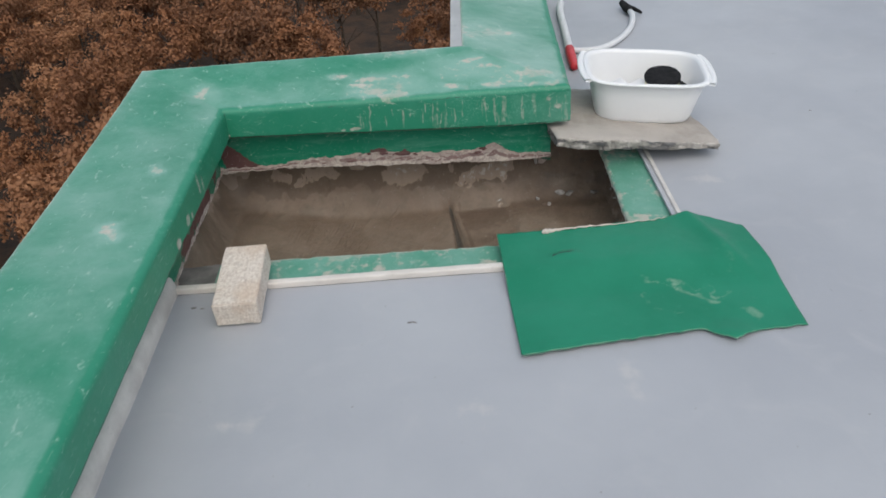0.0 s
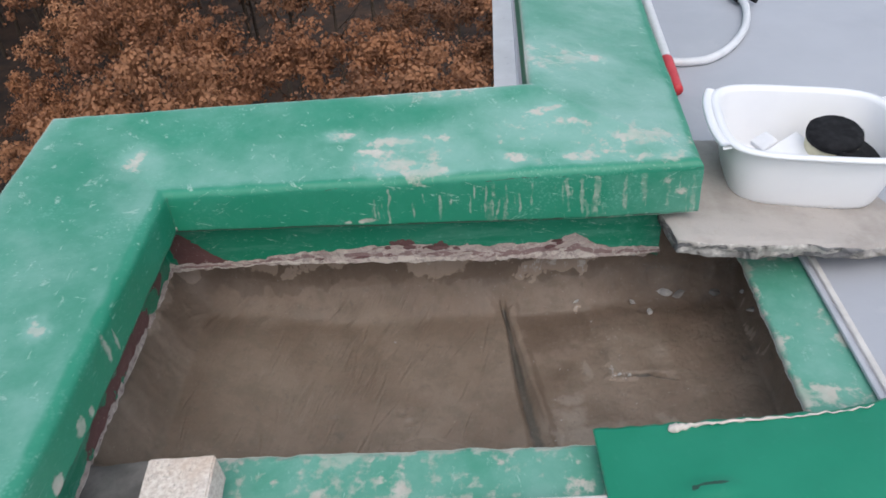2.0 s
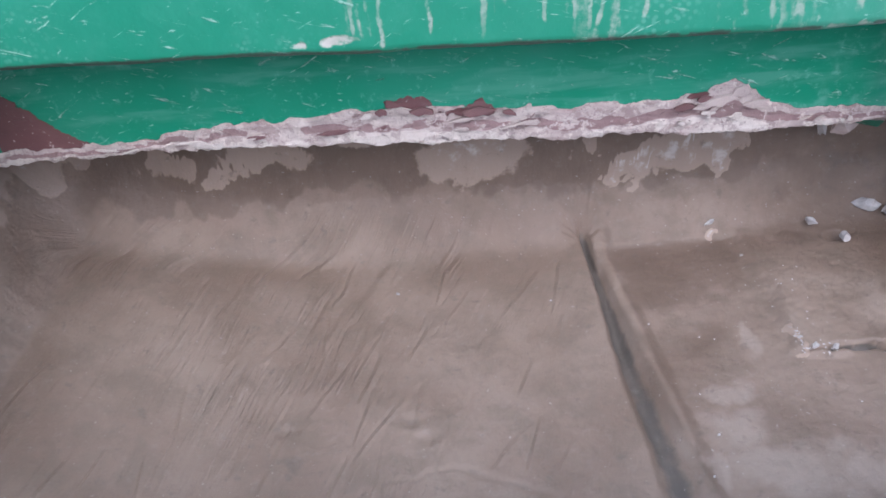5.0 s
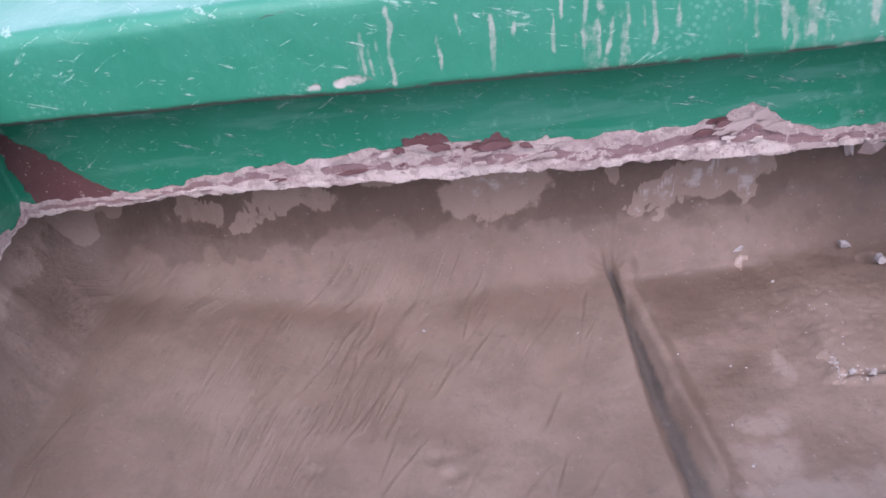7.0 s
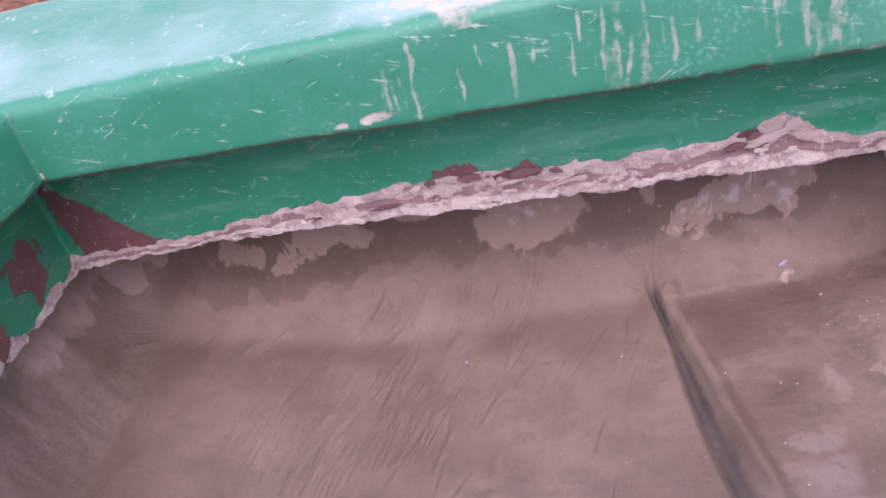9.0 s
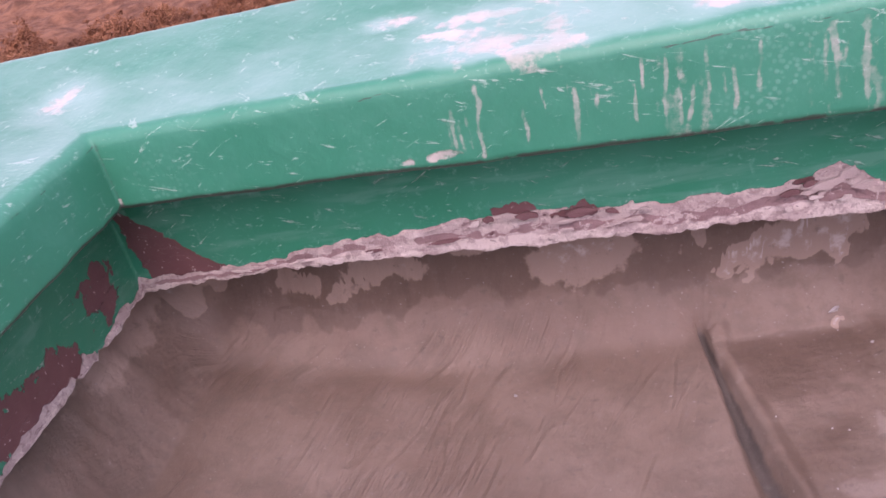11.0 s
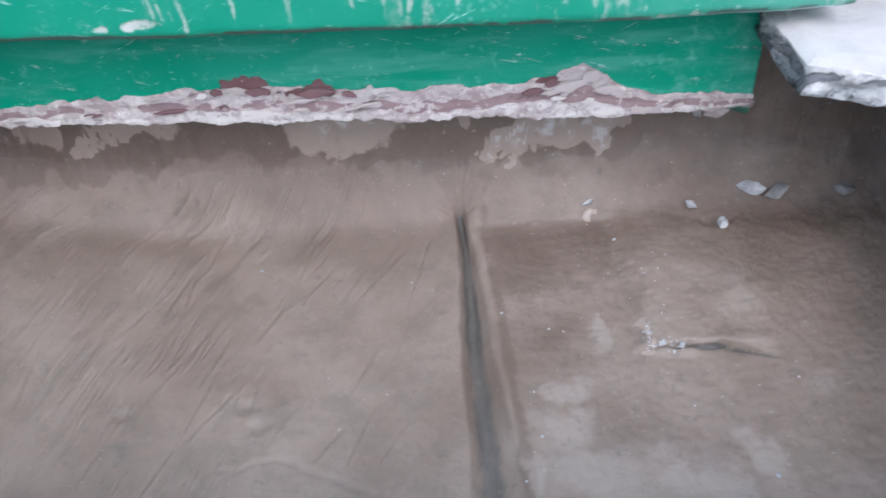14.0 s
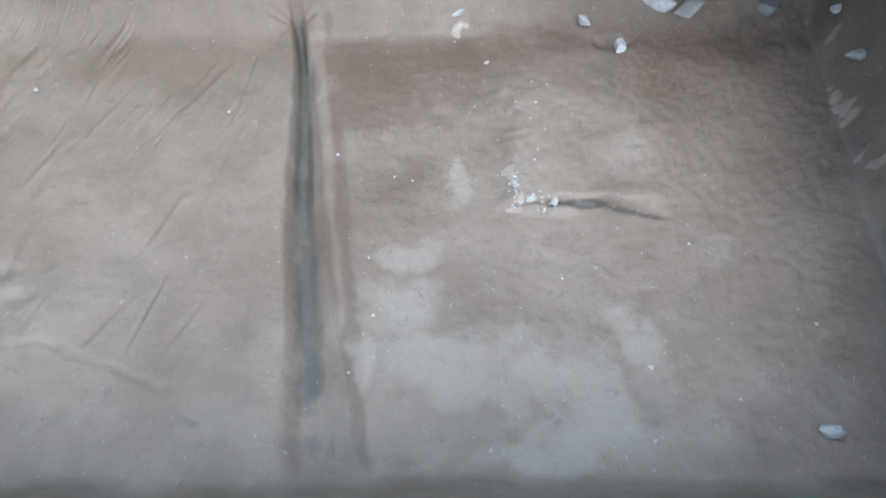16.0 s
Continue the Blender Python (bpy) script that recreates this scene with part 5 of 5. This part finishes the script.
CHIPS = [
    (0.52, 1.862, -0.159, 0.013, 0.011, 0.006, "white"), (0.545, 1.855, -0.161, 0.014, 0.009, 0.006, "grey"), (0.483, 1.82, -0.172, 0.009, 0.006, 0.005, "white"),
    (0.581, 1.478, -0.18, 0.006, 0.010, 0.005, "white"), (0.618, 1.86, -0.165, 0.012, 0.016, 0.006, "grey"), (0.415, 1.657, -0.174, 0.004, 0.003, 0.003, "white"),
    (0.398, 1.661, -0.176, 0.005, 0.003, 0.003, "white"), (0.665, 1.776, -0.14, 0.007, 0.013, 0.005, "white"), (0.344, 1.862, -0.172, 0.0025, 0.008, 0.003, "white"),
    (0.47, 1.852, -0.04, 0.016, 0.012, 0.016, "pale"), (0.449, 1.862, -0.05, 0.006, 0.008, 0.014, "white"),
    (0.453, 1.845, -0.166, 0.004, 0.009, 0.005, "white"), (0.664, 1.835, -0.145, 0.006, 0.009, 0.005, "white"),
]
for k, (cx, cy, cz, a, b, c, tone) in enumerate(CHIPS):
    ob = new("mortar_chip", stone_mesh("mortar_chip", (a, b, c), k + 1, {"white": M_CRUMB, "grey": M_GREY_CHIP, "pale": M_FLAKE}[tone]))
    ob.matrix_world = pose(cx, cy, cz, 8, -6, 37 * k)
    tagged(ob, tone + " chip of broken mortar lying in the mortar bed", "mortar chip", "chips in the mortar bed")


def build_crumbs():
    rng = np.random.RandomState(11)
    verts, faces = [], []

    def crumb(x, y, z, r):
        base = len(verts)
        ang = rng.rand() * 6.28
        for dx, dy, dz in ((1, 0.1, 0), (0.1, 0.8, 0.1), (-1.1, 0.1, 0), (-0.1, -0.7, 0), (0.1, 0.05, 0.8), (0, 0, -0.8)):
            j = rng.uniform(0.7, 1.3)
            verts.append((x + r * j * (dx * math.cos(ang) - dy * math.sin(ang)), y + r * j * (dx * math.sin(ang) + dy * math.cos(ang)), z + r * dz * 0.7))
        for a, b in ((0, 1), (1, 2), (2, 3), (3, 0)):
            faces.extend([(base + a, base + b, base + 4), (base + b, base + a, base + 5)])

    for x, y in ((0.15, 1.76), (-0.02, 1.786), (0.246, 1.709), (0.266, 1.52), (0.367, 1.81), (0.395, 1.786), (0.416, 1.733), (0.617, 1.767), (0.471, 1.524), (0.591, 1.556), (0.467, 1.472), (0.453, 1.447), (0.618, 1.526), (0.281, 1.564), (0.245, 1.876), (0.31, 1.885)):
        crumb(x, y, -0.181 + 0.012 * (y > 1.87) - 0.006 * (x < 0.2), rng.uniform(0.0015, 0.003))
    for k in range(44):
        t = rng.rand()
        crumb(0.386 + 0.03 * max(0, 2 * t - 1) + rng.normal() * 0.004, 1.695 - 0.038 * min(1, 2 * t) + rng.normal() * 0.004, -0.176, rng.uniform(0.0006, 0.0019))
    for k in range(18):
        crumb(rng.uniform(0.36, 0.42) + rng.normal() * 0.01, rng.uniform(1.68, 1.8), -0.177, rng.uniform(0.0006, 0.0015))
    for k in range(24):
        x, y = rng.uniform(0.26, 0.62), rng.uniform(1.48, 1.84)
        crumb(x, y, -0.181, rng.uniform(0.0006, 0.0016))
    me = mesh_of("mortar_crumbs", verts, faces, M_CRUMB, False)
    return tagged(new("mortar_crumbs", me), "small white mortar crumbs strewn over the mortar bed", "crumbs", kind="stuff")


build_crumbs()



def build_grit():
    rng = np.random.RandomState(21)
    verts, faces = [], []
    spots = [(0.101, 1.099, 0.004), (0.108, 1.1, 0.003), (0.113, 1.097, 0.0025), (1.25, 1.95, 0.003), (0.05, 1.16, 0.0015), (-0.36, 1.2, 0.004), (-0.34, 1.195, 0.003), (0.0, 0.87, 0.0015), (0.9, 1.85, 0.003), (1.0, 0.75, 0.002)]
    spots += [(rng.uniform(-0.35, 1.3), rng.uniform(0.4, 1.2), rng.uniform(0.0005, 0.0014)) for k in range(30)]
    for x, y, r in spots:
        base, ang = len(verts), rng.rand() * 3.1
        for k in range(6):
            t = ang + k * 1.047
            verts.append((x + 1.7 * r * math.cos(t) * rng.uniform(0.7, 1.2), y + 0.8 * r * math.sin(t) * rng.uniform(0.7, 1.2), 0.0003))
        verts.append((x, y, r * 0.6))
        faces += [(base + k, base + (k + 1) % 6, base + 6) for k in range(6)]
    me = mesh_of("grit", verts, faces, M_PRIMER, False)
    return tagged(new("grit", me), "dark grit and flakes strewn over the grey roof coating", "grit", kind="stuff")


build_grit()

# ---- woods far below ----
GROUND = -24.0
ground_bm = bmesh.new()
bmesh.ops.create_grid(ground_bm, x_segments=60, y_segments=60, size=1500)
for v in ground_bm.verts:
    v.co.z = GROUND + (0 if v.co.length < 150 else 14 * max(0, noise.noise(v.co * 0.004)) * min(1, (v.co.length - 150) / 400))
gme = bpy.data.meshes.new("ground")
ground_bm.to_mesh(gme)
ground_bm.free()
gme.materials.append(M_LITTER)
tagged(new("ground", gme), "dark ground covered with fallen leaves", "ground", kind="structure")


def crown_mesh(seed, mat, clumps=64, leaves=84):
    rng = np.random.RandomState(seed)
    rad, tall = rng.uniform(2.1, 2.6), rng.uniform(2.0, 2.7)
    d = rng.normal(size=(clumps, 3))
    d /= np.linalg.norm(d, axis=1)[:, None]
    d[:, 2] = np.abs(d[:, 2]) * 1.1 - 0.3
    reach = rng.uniform(0.6, 1.05, clumps)[:, None]
    lump = 1 + 0.3 * np.sin(3 * np.arctan2(d[:, 1], d[:, 0]) + seed)[:, None]
    c = d * reach * np.array([rad, rad, tall]) * lump + np.array([0, 0, 7.0])
    c = np.repeat(c, leaves, 0)
    size = np.repeat(rng.uniform(0.26, 0.5, clumps), leaves)[:, None]
    p = c + rng.normal(size=c.shape) * size * np.array([0.6, 0.6, 0.42])
    n = len(p)
    out = (p - c) / size + np.array([0, 0, 0.7]) + rng.normal(size=(n, 3)) * 0.6
    a = np.cross(out, rng.normal(size=(n, 3)))
    a /= np.linalg.norm(a, axis=1)[:, None]
    b = np.cross(out, a)
    b /= np.linalg.norm(b, axis=1)[:, None]
    r = rng.uniform(0.05, 0.105, n)[:, None]
    verts = np.stack([p - a * r, p + b * r * 0.75, p + a * r * 1.2, p - b * r * 0.75], 1).reshape(-1, 3)
    return mesh_of("crown", verts, np.arange(4 * n).reshape(-1, 4), mat, False)


def trunk_mesh(seed):
    rng = np.random.RandomState(seed + 50)
    verts, faces = [], []

    def limb(p0, p1, r0, r1, bend):
        base, n, m = len(verts), 7, 7
        p0, p1 = np.array(p0, float), np.array(p1, float)
        for i in range(m):
            f = i / (m - 1)
            q = p0 + (p1 - p0) * f + np.array(bend) * math.sin(f * math.pi)
            r = r0 + (r1 - r0) * f
            for k in range(n):
                t = 6.283 * k / n
                verts.append(q + np.array([r * math.cos(t), r * math.sin(t), 0]))
        for i in range(m - 1):
            for k in range(n):
                faces.append((base + i * n + k, base + i * n + (k + 1) % n, base + (i + 1) * n + (k + 1) % n, base + (i + 1) * n + k))

    limb((0, 0, 0), (0.2, 0.1, 7.6), 0.17, 0.05, rng.uniform(-0.25, 0.25, 3) * (1, 1, 0))
    for k in range(8):
        t, h = rng.uniform(0, 6.28), rng.uniform(3.2, 6.5)
        e = rng.uniform(1.2, 2.1)
        limb((0.08, 0.05, h), (e * math.cos(t), e * math.sin(t), h + rng.uniform(0.6, 1.8)), 0.06, 0.015, rng.uniform(-0.2, 0.2, 3))
    return mesh_of("trunk", verts, faces, M_BARK)


def build_woods():
    protos = []
    for k in range(6):
        t = empty("tree", pose(0, 0, GROUND), ("russet", "tan", "brown")[k % 3] + " leaved oak tree in autumn standing in dense woods", "tree", "trees of the woods")
        child("trunk", trunk_mesh(k), t)
        child("crown", crown_mesh(k, LEAVES[k % 3]), t, "crown of dry autumn leaves")
        protos.append(t)
    rng = np.random.RandomState(3)
    spots = []
    y = 15.0
    while y < 98:
        x = -0.95 * y - 6
        while x < 0.09 * y + 5:
            spots.append((x + rng.uniform(-1.3, 1.3), y + rng.uniform(-1.3, 1.3)))
            x += 4.5
        y += 4.2
    placed = 0
    for x, y in spots:
        if value_noise(np.array([x]), np.array([y]), 0.13, 2, 5)[0] < 0.41:
            continue
        s = rng.uniform(0.8, 1.25)
        m = pose(x, y, GROUND, 0, 0, rng.uniform(0, 360))
        src = protos[rng.randint(6)]
        placed += 1
        if placed <= 6:
            protos[placed - 1].matrix_world = m
            continue
        ob = copy_thing(src, m)
        ob.scale = (s, s, s * rng.uniform(0.9, 1.15))


build_woods()


def build_far_woods():
    """Unbroken canopy beyond the single trees."""
    u, v = np.meshgrid(np.linspace(0, 1, 240), np.linspace(0, 1, 200))
    y = 94 + 700 * v**2.2
    x = -1.3 * y + 2.2 * y * u
    z = GROUND + 5.5 + 4.5 * value_noise(x, y, 0.16, 4, 3) + 16 * ramp(y, 200, 700) * value_noise(x, y, 0.006, 2, 4)
    z = np.where(v < 0.004, GROUND, z)
    me = mesh_of("far_woods", np.c_[x.ravel(), y.ravel(), z.ravel()], grid_faces(200, 240), M_CANOPY)
    return tagged(new("far_woods", me), "dense russet autumn woods in the distance", "woods", kind="stuff")


build_far_woods()
